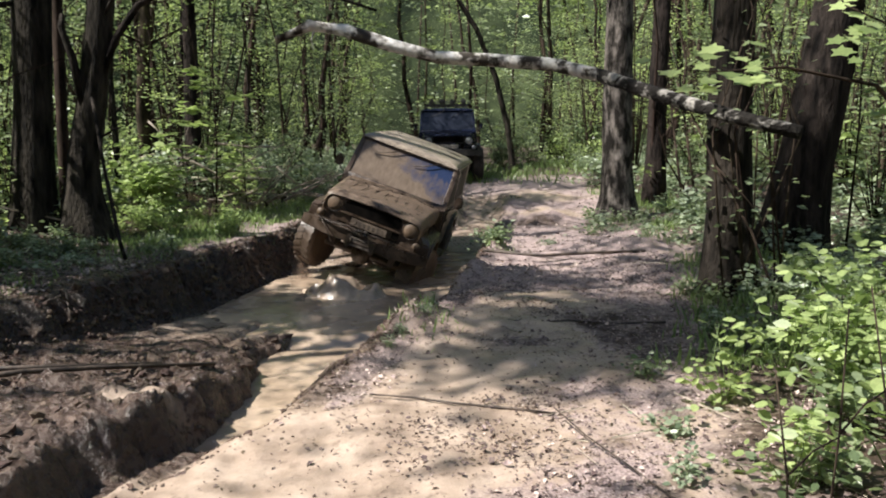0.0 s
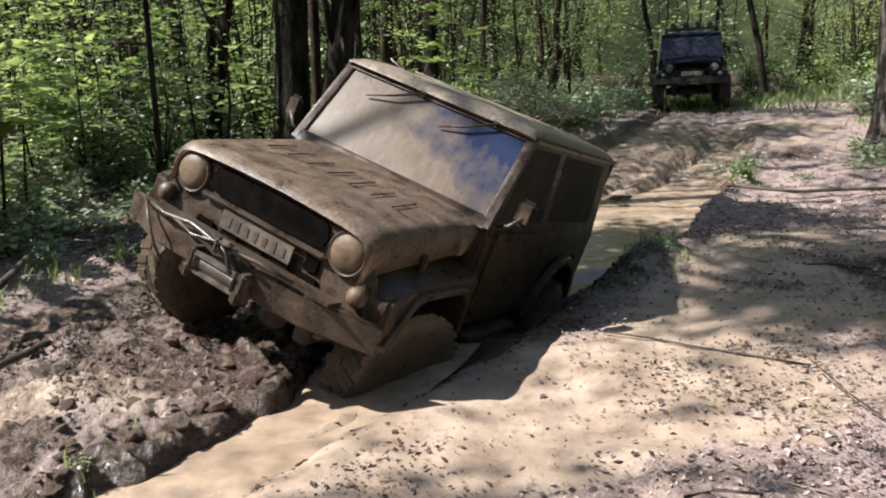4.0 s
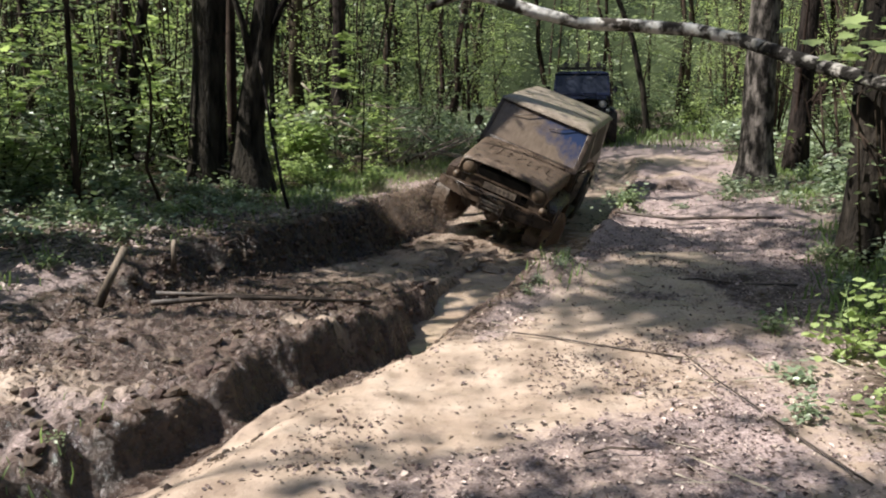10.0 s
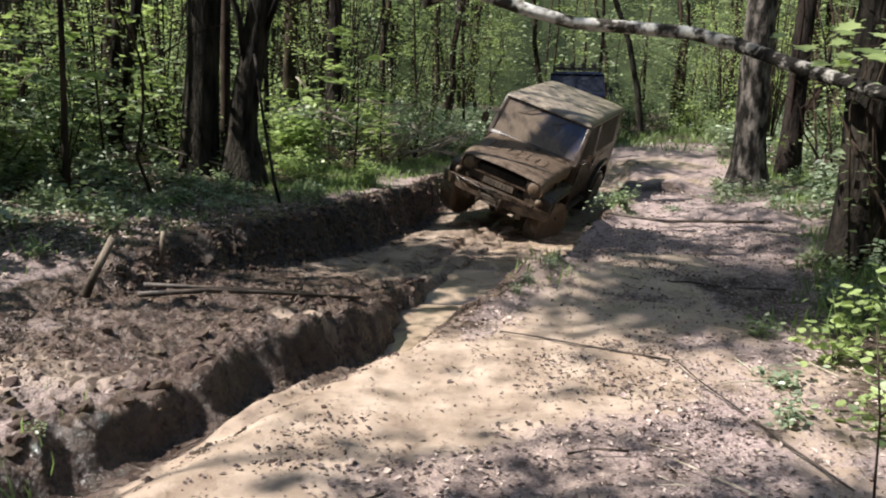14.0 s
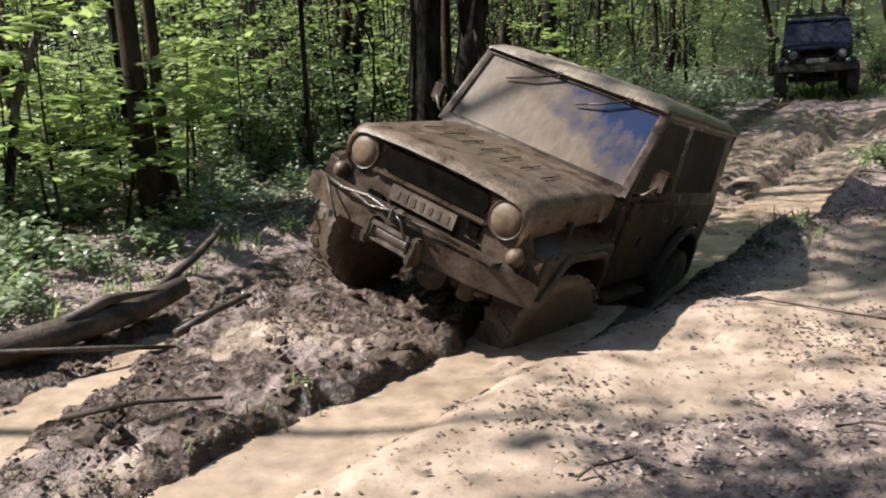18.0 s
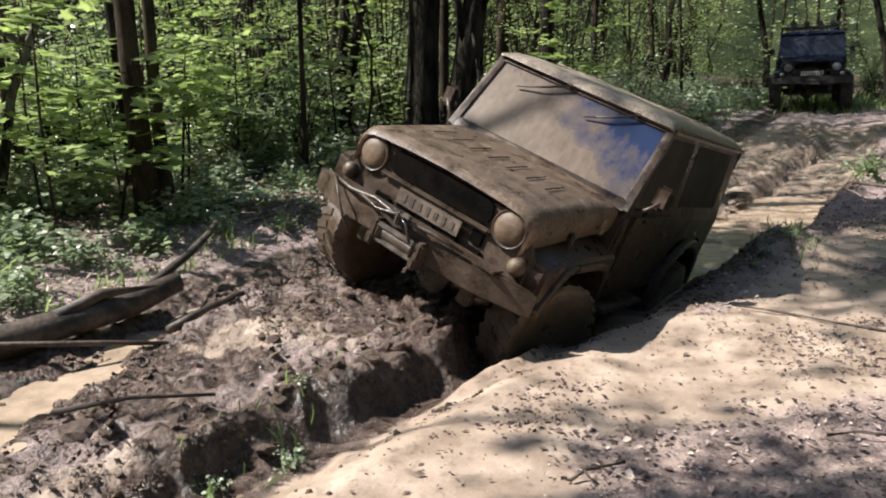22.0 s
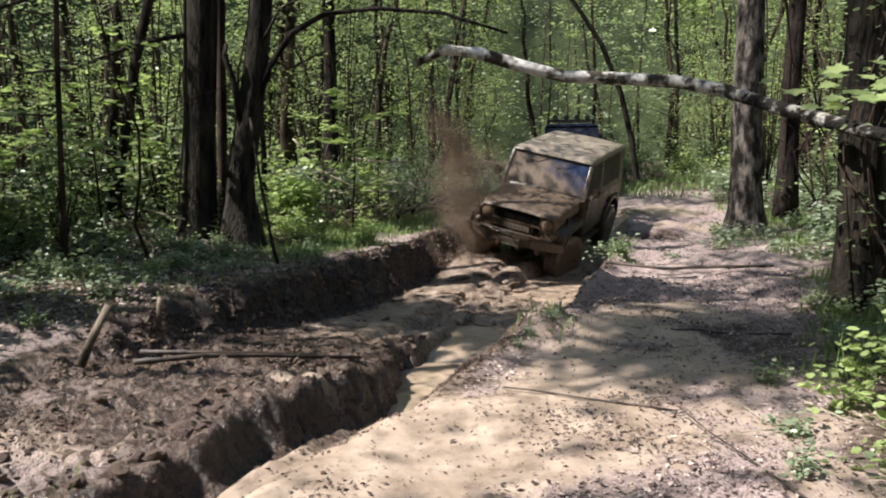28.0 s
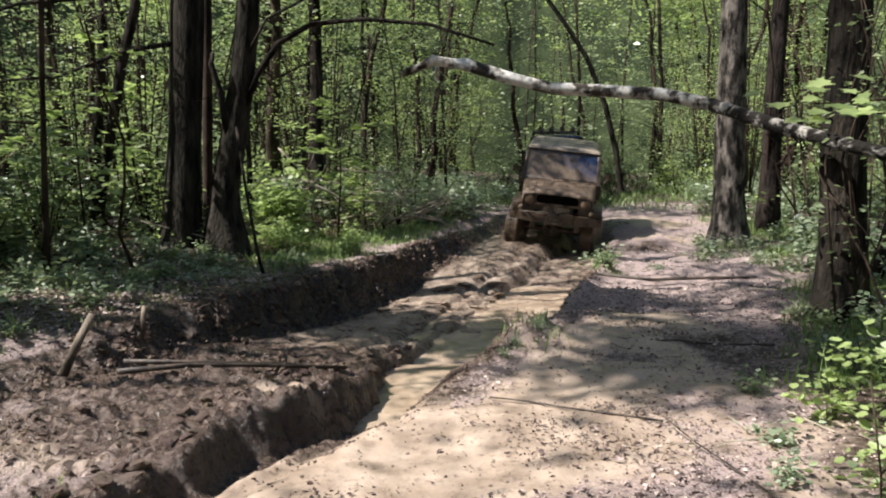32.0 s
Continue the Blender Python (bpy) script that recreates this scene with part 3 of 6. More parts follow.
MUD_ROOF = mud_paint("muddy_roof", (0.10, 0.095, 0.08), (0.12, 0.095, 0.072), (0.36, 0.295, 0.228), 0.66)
MUD_DARK = mud_paint("muddy_iron", (0.02, 0.02, 0.02), (0.03, 0.021, 0.015), (0.095, 0.068, 0.049), 0.62)
MUD_TYRE = mud_paint("muddy_rubber", (0.018, 0.017, 0.016), (0.05, 0.034, 0.024), (0.12, 0.085, 0.06), 0.66)
MUD_SCREEN = mud_glass("muddy_windscreen", (0.022, 0.034, 0.08), -0.09)
MUD_PANE = grainy("muddy_side_glass", (0.007, 0.0055, 0.0045), (0.03, 0.022, 0.016), 3, 0.7, gloss=(0.6, 0.85), bumps=0.3)
# near-black stand-in for the shade inside grille and louvre slits
PITCH = grainy("opening_shade", (0.002, 0.0018, 0.0015), (0.007, 0.0055, 0.0045), 8, 0.95)
PITCH.node_tree.nodes["Principled BSDF"].inputs["Specular IOR Level"].default_value = 0.05
# side mud darkened further, for the side turned from the sun
MUD_SIDE_SHADED = mud_paint("muddy_side_shaded", (0.013, 0.014, 0.010), (0.024, 0.0155, 0.010), (0.078, 0.051, 0.034), 0.58)
LAMP_GLASS = grainy("muddy_lamp_glass", (0.065, 0.042, 0.025), (0.15, 0.10, 0.062), 5, 0.5, bumps=0.15, gloss=(0.45, 0.7))
NAVY = mud_paint("navy_paint", (0.007, 0.009, 0.022), (0.02, 0.018, 0.018), (0.055, 0.05, 0.045), 0.40)
NAVY_DARK = grainy("black_iron", (0.012, 0.012, 0.013), (0.04, 0.037, 0.034), 5, 0.6)
NAVY_TYRE = grainy("dusty_rubber", (0.018, 0.016, 0.015), (0.07, 0.055, 0.045), 6, 0.85)
NAVY_GLASS = grainy("blue_glass", (0.007, 0.008, 0.013), (0.024, 0.027, 0.038), 2.5, 0.12, bumps=0)
NAVY_LAMP = grainy("clear_lamp_glass", (0.10, 0.105, 0.11), (0.26, 0.265, 0.27), 6, 0.2, bumps=0)
PLATE = grainy("dirty_white_plate", (0.22, 0.20, 0.17), (0.45, 0.43, 0.39), 12, 0.5, bumps=0.1)
PLATE_MUD = grainy("muddy_plate", (0.05, 0.036, 0.026), (0.15, 0.113, 0.082), 9, 0.6, bumps=0.3)
BARS = grainy("plate_bars", (0.045, 0.034, 0.025), (0.10, 0.075, 0.055), 20, 0.7, bumps=0.1)
CHROME = grainy("muddy_steel", (0.03, 0.024, 0.019), (0.13, 0.105, 0.085), 14, 0.6)


def wheel_parts(holder, r, w, tyre_mat, rim_mat):
    """A chunky off-road wheel about the x axis."""
    h = w / 2
    bm = turned([(-h * .92, r * .56), (-h, r * .68), (-h * .96, r * .88), (-h * .78, r * .955), (h * .78, r * .955), (h * .96, r * .88), (h, r * .68), (h * .92, r * .56)], seg=40)
    tyre = part("tyre", bm, tyre_mat, holder)
    n = 26
    lugs = []
    for k in range(n):
        for sgn in (-1, 1):
            a = 2 * math.pi * (k + 0.5 * (sgn > 0)) / n
            m = Matrix.Rotation(a, 4, "X") @ Matrix.Translation((sgn * h * .48, 0, r * .962)) @ Matrix.Rotation(sgn * 0.35, 4, "Z")
            lugs.append(block(0, 0, -r * .013, h * .82, r * .12, r * .045, 0, 1, m))
    part("tread", join(*lugs), tyre_mat, tyre, smooth_shade=False)
    rim = turned([(-h * .8, r * .58), (-h * .85, r * .54), (-h * .35, r * .50), (-h * .25, r * .22), (-h * .55, r * .20), (-h * .6, r * .10), (h * .6, r * .10), (h * .55, r * .2), (h * .25, r * .22), (h * .35, r * .5), (h * .85, r * .54), (h * .8, r * .58)], seg=28)
    rim = part("rim", rim, rim_mat, holder)
    for k in range(5):
        a = 2 * math.pi * k / 5
        for sgn in (-1, 1):
            part("wheel_nut", turned([(0, .014), (.02, .014)], seg=6, centre=(sgn * h * .58 - .01, .06 * math.cos(a), .06 * math.sin(a))), rim_mat, rim)


def offroad_car(name, mats, rack=False, wheel_r=0.42, wheel_w=0.27, track=0.73):
    body_m, side_m, top_m, roof_m, iron, tyre_m, screen_m, pane_m, lamp_m, plate_m = mats
    car = new(name)
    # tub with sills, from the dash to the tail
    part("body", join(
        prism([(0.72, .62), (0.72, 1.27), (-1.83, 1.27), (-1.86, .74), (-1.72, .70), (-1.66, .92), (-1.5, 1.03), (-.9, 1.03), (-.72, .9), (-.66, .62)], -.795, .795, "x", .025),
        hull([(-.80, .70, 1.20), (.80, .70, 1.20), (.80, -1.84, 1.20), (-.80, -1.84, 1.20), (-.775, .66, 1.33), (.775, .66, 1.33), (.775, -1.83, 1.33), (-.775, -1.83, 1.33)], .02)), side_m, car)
    part("chassis", join(block(.42, 0, .58, .09, 3.5, .13), block(-.42, 0, .58, .09, 3.5, .13), block(0, .2, .56, .8, .5, .2, .03), block(0, -1.6, .62, 1.4, .3, .1, .02)), iron, car)
    # engine bay, bonnet
    part("engine_bay", hull([(-.56, 1.70, .66), (.56, 1.70, .66), (.60, .68, .62), (-.60, .68, .62), (-.57, 1.70, 1.14), (.57, 1.70, 1.14), (.66, .68, 1.24), (-.66, .68, 1.24)], .03), body_m, car)
    bm = bmesh.new()
    # the bonnet is a deep shell whose front edge arches over the headlights
    prof = [(-.985, -.235), (-1, -.17), (-1, -.11), (-.985, -.055), (-.945, -.015), (-.87, .004), (-.7, .016), (-.35, .027), (0, .031)]
    prof = prof + [(-p, q) for p, q in prof[-2::-1]]
    vs = []
    for y, half, top in ((1.815, .655, 1.178), (1.80, .668, 1.205), (1.765, .675, 1.226), (1.70, .68, 1.238), (1.5, .69, 1.256), (1.2, .705, 1.281), (.95, .715, 1.302), (.70, .725, 1.322)):
        drop = np.interp(y, (.70, 1.5, 1.82), (.80, .92, 1.0))
        vs.append([bm.verts.new((p * half, y - (.10 * (-q - .11) if q < -.11 and y > 1.75 else 0), top + q * (drop if q < 0 else 1))) for p, q in prof])
    for a, b in zip(vs, vs[1:]):
        for k in range(len(prof) - 1):
            bm.faces.new((a[k], a[k + 1], b[k + 1], b[k]))
    bmesh.ops.solidify(bm, geom=bm.faces[:], thickness=.02)
    bmesh.ops.recalc_face_normals(bm, faces=bm.faces)
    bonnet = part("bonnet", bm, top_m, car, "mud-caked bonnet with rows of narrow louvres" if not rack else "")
    if not rack:
        part("scraped_patch", block(-.716, .84, 1.17, .012, .085, .12, .004, 1), top_m, bonnet, "pale patch scraped on the bonnet's side")
        for sx, y, a in ((-.30, .98, .5), (.28, 1.42, -.3), (-.5, 1.5, .8)):
            m = Matrix.Translation((sx, y, 1.318 - .078 * (y - .7))) @ Matrix.Rotation(a, 4, "Z")
            part("mud_clot", block(0, 0, 0, .06, .022, .016, .007, 2, m), side_m, bonnet)
    for k in range(7):
        sx = -.45 + .15 * k
        m = Matrix.Translation((sx, 1.22, 1.292 + float(np.interp(abs(sx) / .705, (0, .35, .7, .87), (.031, .027, .016, .004))))) @ Matrix.Rotation(-.0757, 4, "X")
        part("louvre", block(0, 0, -.002, .006, .27, .006, .001, 1, m), PITCH, bonnet)
    for sx in (-.715, .715):
        part("bonnet_catch", block(sx, 1.28, 1.08, .03, .05, .10, .01), iron, bonnet)
    # front panel with near-black plates for the shade of the grille openings
    panel = part("front_panel",
        prism([(-.74, .68), (-.755, .9), (-.73, 1.0), (-.655, 1.06), (-.63, 1.15), (-.55, 1.195), (.55, 1.195), (.63, 1.15), (.655, 1.06), (.73, 1.0), (.755, .9), (.74, .68), (.40, .64), (-.40, .64)], 1.69, 1.765, "y", .03, 3), body_m, car)
    for bx, bz, bw, bh in ((0, .785, .92, .05), (0, 1.000, .86, .035)):
        part("grille_surround", block(bx, 1.79, bz, bw, .04, bh, .014), body_m, panel)
    part("grille", join(prism([(-.40, 1.09), (-.385, 1.15), (-.34, 1.175), (.34, 1.175), (.385, 1.15), (.40, 1.09), (.385, 1.045), (.34, 1.025), (-.34, 1.025), (-.385, 1.045)], 1.765, 1.784, "y"), *[block(-.36 + .18 * k, 1.776, .845, .13, .016, .06, .02, 2) for k in range(5)], block(-.36, 1.776, .94, .09, .016, .10, .02, 2)), PITCH, car, "near-black plates painted for the shade in the grille")
    plate = part("number_plate", block(0, 1.797, .925, .50, .012, .105, .006), plate_m, car)
    for k in range(7):
        part("plate_bar", block(-.19 + .063 * k, 1.8045, .925, .026, .004, .05 + .012 * (k % 2), 0), BARS, plate)
    for s in (-1, 1):
        lamp = part("headlight", turned([(1.74, .115), (1.785, .118), (1.795, .110), (1.79, .10)], "y", 28, (s * .535, 0, 1.075)), body_m, car)
        part("lens", turned([(1.785, .100), (1.800, .088), (1.812, .05), (1.816, .001)], "y", 28, (s * .535, 0, 1.075)), lamp_m, lamp, "round headlight glass filmed with mud")
        part("turn_signal", turned([(1.74, .055), (1.79, .055), (1.81, .045), (1.825, .02), (1.828, .001)], "y", 18, (s * .665, 0, .90)), lamp_m, car)
        # front wing: rounded shell over the wheel
        # flat-topped wheel opening with a folded lip
        arch = [(1.66, .66), (1.60, .74), (1.50, .885), (1.44, .92), (1.36, .93), (.98, .93), (.88, .91), (.80, .84), (.76, .62)]
        prof_w = [(1.70, .68)] + arch + [(.66, .60), (.66, 1.11), (1.0, 1.095), (1.45, 1.06), (1.64, 1.025), (1.735, .95), (1.745, .80)]
        wing = prism(prof_w, s * .50, s * .835, "x", .05, 4)
        for v in wing.verts:  # the top slopes away from the bonnet
            if v.co.z > .96:
                v.co.z -= max(0, abs(v.co.x) - .66) * .55 * (v.co.z - .96) / .12
        part("wing", wing, body_m, car)
        grown = [(1.215 + (y - 1.215) * 1.09, z + .045) for y, z in arch]
        part("arch_flare", prism([(y, z) for y, z in arch] + grown[::-1], s * .80, s * .868, "x", .010, 1), body_m, car)
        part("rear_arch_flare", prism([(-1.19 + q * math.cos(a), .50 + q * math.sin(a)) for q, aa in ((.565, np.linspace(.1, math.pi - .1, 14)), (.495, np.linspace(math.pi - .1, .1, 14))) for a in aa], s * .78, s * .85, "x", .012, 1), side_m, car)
        # cab side: door, pillars, panes leaning inwards
        lean = lambda z: s * (.785 - (z - 1.27) * .12)
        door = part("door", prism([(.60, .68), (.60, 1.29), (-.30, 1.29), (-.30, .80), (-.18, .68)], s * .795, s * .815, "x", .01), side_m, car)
        part("door_handle", block(s * .835, -.18, 1.14, .025, .13, .03, .01), iron, door)
        for z in (.80, 1.18):
            part("hinge", block(s * .825, .60, z, .03, .07, .05, .01), iron, door)
        xa, xb = lean(1.28), lean(1.91)
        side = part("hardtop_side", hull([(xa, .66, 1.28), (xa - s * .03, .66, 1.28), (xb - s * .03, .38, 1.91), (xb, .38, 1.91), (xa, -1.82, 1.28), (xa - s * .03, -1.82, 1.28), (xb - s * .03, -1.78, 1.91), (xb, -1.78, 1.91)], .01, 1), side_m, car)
        for (a0, a1), (b0, b1) in (((.56, .36), (-.26, -.27)), ((-.40, -.41), (-1.55, -1.53))):
            x0, x1 = lean(1.35) + s * .003, lean(1.84) + s * .003
            part("side_window", hull([(x0, a0, 1.35), (x0 - s * .008, a0, 1.35), (x1 - s * .008, a1, 1.84), (x1, a1, 1.84), (x0, b0, 1.35), (x0 - s * .008, b0, 1.35), (x1 - s * .008, b1, 1.84), (x1, b1, 1.84)]), pane_m, side)
        # mirror on a stalk
        mirror = part("mirror", block(s * .92, .60, 1.47, .12, .05, .17, .025), body_m, car, "mud-splashed door mirror")
        raw_part("mirror_arm", tube_data([(s * .79, .62, 1.33), (s * .86, .63, 1.36), (s * .92, .62, 1.44)], [.012] * 3, 8), iron, mirror)
        part("step", block(s * .80, .05, .55, .14, .9, .035, .012), iron, car)
        part("tail_light", block(s * .66, -1.87, 1.0, .10, .03, .16, .012), lamp_m, car)
        part("mud_flap", block(s * .73, -1.66, .58, .24, .02, .26, .008), iron, car)
    # windscreen in its frame
    fr = lambda z: .70 - (z - 1.31) / .59 * .31
    hw = lambda z: .745 - (z - 1.31) * .06
    def rail(z0, z1, x0, x1, d=.022):
        return hull([(x0[0], fr(z0) - d, z0), (x0[1], fr(z0) - d, z0), (x0[1], fr(z0) + d, z0), (x0[0], fr(z0) + d, z0),
                     (x1[0], fr(z1) - d, z1), (x1[1], fr(z1) - d, z1), (x1[1], fr(z1) + d, z1), (x1[0], fr(z1) + d, z1)], .008, 1)
    part("windscreen_frame", join(rail(1.29, 1.37, (-.75, .75), (-.745, .745)), rail(1.86, 1.92, (-.72, .72), (-.715, .715)),
         *[rail(1.30, 1.92, (s * .75 - .035, s * .75 + .035), (s * .712 - .035, s * .712 + .035)) for s in (-1, 1)]), body_m, car)
    part("windscreen", hull([(-.725, fr(1.35) + .004, 1.35), (.725, fr(1.35) + .004, 1.35), (.725, fr(1.35) - .004, 1.35), (-.725, fr(1.35) - .004, 1.35),
                             (-.69, fr(1.875) + .004, 1.875), (.69, fr(1.875) + .004, 1.875), (.69, fr(1.875) - .004, 1.875), (-.69, fr(1.875) - .004, 1.875)]), screen_m, car,
         "windscreen filmed with mud, thinning to blue on one side" if not rack else "")
    for px, tip in ((.10, .47), (-.46, -.12)):
        wiper = raw_part("wiper", tube_data([(px, fr(1.88) + .045, 1.885), ((px + tip) / 2, fr(1.80) + .05, 1.80), (tip, fr(1.74) + .03, 1.735)], [.009, .008, .006], 6), iron, car)
        part("wiper_motor", block(px, fr(1.9) + .04, 1.90, .06, .05, .04, .012), iron, wiper)
    part("rear_panel", block(0, -1.80, 1.60, 1.46, .05, .62, .02), body_m, car)
    part("rear_window", block(0, -1.83, 1.62, 1.1, .01, .38, .004), pane_m, car)
    spare = part("spare_wheel", turned([(-1.88, .22), (-1.87, .38), (-1.93, .41), (-2.05, .41), (-2.09, .37), (-2.09, .22), (-2.04, .12), (-2.03, .001)], "y", 30, (.12, 0, 1.0)), tyre_m, car)
    part("wheel_carrier", block(.12, -1.865, 1.0, .3, .06, .3, .02), iron, spare)
    # roof with a shallow crown and rolled gutter
    bm = bmesh.new()
    rows_ = []
    for f, up in ((0, 0), (.006, .03), (.022, .055), (.055, .074), (.12, .085), (.5, .095), (.9, .083), (.965, .06), (.992, .03), (1, 0)):
        y = .45 - f * 2.26
        rows_.append([bm.verts.new((x * (.735 if 0 < f < 1 else .70), y, 1.90 + up * q)) for x, q in ((-1, -.35), (-.995, .1), (-.97, .45), (-.92, .70), (-.82, .86), (-.5, .98), (0, 1.03), (.5, .98), (.82, .86), (.92, .70), (.97, .45), (.995, .1), (1, -.35))])
    for a, b in zip(rows_, rows_[1:]):
        for k in range(12):
            bm.faces.new((a[k], a[k + 1], b[k + 1], b[k]))
    bm.faces.new([r[0] for r in rows_] + [r[12] for r in rows_[::-1]])
    bmesh.ops.recalc_face_normals(bm, faces=bm.faces)
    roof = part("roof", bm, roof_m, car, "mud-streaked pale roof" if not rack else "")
    for y in (-.25, -.95):
        part("roof_rib", block(0, y, 1.99, 1.2, .03, .012, .005, 1), roof_m, roof)
    for s in (-1, 1):
        part("gutter", block(s * .735, -.68, 1.905, .03, 2.2, .02, .006, 1), body_m, roof)
    # bumper, towing gear
    bumper = part("bumper", join(hull([(-.88, 1.80, .68), (.88, 1.80, .68), (.88, 1.80, .83), (-.88, 1.80, .83), (-.50, 1.96, .68), (.50, 1.96, .68), (.50, 1.96, .84), (-.50, 1.96, .84)], .010),
                                 block(0, 1.88, .845, 1.25, .13, .02, .006)), body_m if not rack else iron, car, "heavy steel bumper plastered with mud" if not rack else "")
    for s in (-1, 1):
        part("tow_bracket", join(block(s * .17, 1.99, .72, .05, .1, .17, .012), block(s * .17, 2.03, .68, .05, .05, .07, .012)), iron, bumper)
        part("bumper_mount", block(s * .42, 1.74, .72, .08, .2, .12, .01), iron, bumper)
    part("winch_drum", turned([(-.14, .06), (-.13, .07), (-.12, .05), (.12, .05), (.13, .07), (.14, .06)], "x", 18, (0, 1.98, .73)), iron, bumper)
    part("fairlead", join(block(0, 2.02, .775, .36, .03, .03, .008), block(0, 2.02, .685, .36, .03, .03, .008)), CHROME, bumper)
    if not rack:
        raw_part("tow_rope", tubes([tube_data([(.70, 1.93, .87), (.45, 1.99, .86), (.25, 2.0, .89), (.02, 2.02, .87), (-.2, 2.0, .885), (-.42, 1.98, .87)], [.011, .012, .014, .014, .012, .010], 7, .3),
                                    tube_data([(.40, 1.99, .875), (.2, 2.03, .85), (0, 2.03, .895), (-.18, 2.02, .86)], [.010] * 4, 6, .3), tube_data([(.62, 1.97, .88), (.5, 2.03, .80), (.42, 2.03, .70), (.36, 2.0, .62)], [.008] * 4, 6, .2), tube_data([(.1, 2.0, .9), (-.05, 2.05, .86), (-.12, 2.06, .78)], [.009] * 3, 6, .2)]), MUD_DARK, bumper, "frayed muddy tow rope lying on the bumper")
        part("shackle", join(block(-.02, 2.03, .90, .07, .05, .03, .012), block(.03, 2.03, .87, .03, .05, .09, .012)), CHROME, bumper)
    # axles
    for y, name_ in ((1.19, "front_axle"), (-1.19, "rear_axle")):
        axle = part(name_, turned([(-.62, .05), (-.3, .055), (-.12, .06), (.12, .06), (.3, .055), (.62, .05)], "x", 14, (0, y, wheel_r)), iron, car)
        part("differential", turned([(-.16, .02), (-.1, .13), (0, .16), (.1, .13), (.16, .02)], "y", 16, (.08, y, wheel_r)), iron, axle)
        for s in (-1, 1):
            raw_part("leaf_spring", tube_data([(s * .46, y - .5, .58), (s * .46, y - .2, .50), (s * .46, y, .475), (s * .46, y + .2, .50), (s * .46, y + .5, .58)], [.028] * 5, 6), iron, axle)
    wheels = []
    for y in (1.19, -1.19):
        for s in (1, -1):
            w = new("wheel")
            w.parent = car
            w.location = (s * track, y, wheel_r)
            wheel_parts(w, wheel_r, wheel_w, tyre_m, iron)
            wheels.append((w, s * track, y, wheel_r))
    if rack:
        rk = part("roof_rack", block(0, .3, 2.08, 1.34, .03, .03, .006, 1), iron, car)
        for box in [(x, -.7, 2.06, .03, 2.0, .03) for x in (-.6, -.3, 0, .3, .6)] + [(0, y, 2.08, 1.3, .03, .03) for y in (-.4, -1.1, -1.7)] + [(0, y, 2.14, 1.34, .025, .025) for y in (.3, -1.7)] + [(s * .66, -.7, 2.14, .025, 2.0, .025) for s in (-1, 1)]:
            part("rack_bar", block(*box, .006, 1), iron, rk)
        for x in (-.45, -.15, .15, .45):
            part("roof_lamp", turned([(.30, .03), (.33, .07), (.36, .075), (.37, .001)], "y", 16, (x, 0, 2.15)), iron, rk)
    return car, wheels


def car_pose(x, y, z, yaw, pitch, roll):
    return pose(x, y, z, 0, 0, yaw) @ pose(0, 0, 0, pitch) @ pose(0, 0, 0, 0, roll)


car, car_wheels = offroad_car("offroad_car", (MUD_BODY_SHADED, MUD_SIDE_SHADED, MUD_TOP, MUD_ROOF, MUD_DARK, MUD_TYRE, MUD_SCREEN, MUD_PANE, LAMP_GLASS, PLATE_MUD))
tagged(car, "boxy four-wheel-drive car caked in brown mud, tilted in the rut", "car")
far_car, far_wheels = offroad_car("offroad_car", (NAVY, NAVY, NAVY, NAVY, NAVY_DARK, NAVY_TYRE, NAVY_GLASS, NAVY_GLASS, NAVY_LAMP, PLATE), True, 0.45, 0.30, 0.80)
tagged(far_car, "dark navy four-wheel-drive car with roof rack, waiting on the track", "car")
far_car.matrix_basis = car_pose(3.75, 22.6, 0.38, 172, 0, 0)

# ---- forest ----


def leaf_quads(rnd, centre, n, spread, size, flat=0.6, fine=False):
    """n small pointed leaves about a centre, each folded along its rib."""
    V, F = [], []
    for _ in range(n):
        p = Vector(centre) + Vector((rnd.gauss(0, spread[0]), rnd.gauss(0, spread[1]), rnd.gauss(0, spread[2])))
        up = Vector((rnd.gauss(0, flat), rnd.gauss(0, flat), 1)).normalized()
        a = rnd.uniform(0, 2 * math.pi)
        d = (Vector((math.cos(a), math.sin(a), rnd.uniform(-.5, .2)))).normalized()
        w = d.cross(up).normalized()
        u = w.cross(d)
        s = size * rnd.uniform(.6, 1.35)
        o = len(V)
        if fine:
            V += [p] + [p + d * (a_ * s) + w * (b_ * s) + u * (.10 * s * abs(b_)) for a_, b_ in ((.22, .25), (.55, .30), (.85, .14), (1.0, 0), (.85, -.14), (.55, -.30), (.22, -.25))]
            F += [(o, o + k, o + k + 1) for k in range(1, 7)]
            continue
        V += [p, p + d * (.5 * s) + w * (.33 * s) + u * (.08 * s), p + d * s, p + d * (.5 * s) - w * (.33 * s) + u * (.08 * s)]
        F += [(o, o + 1, o + 2), (o, o + 2, o + 3)]
    return V, F


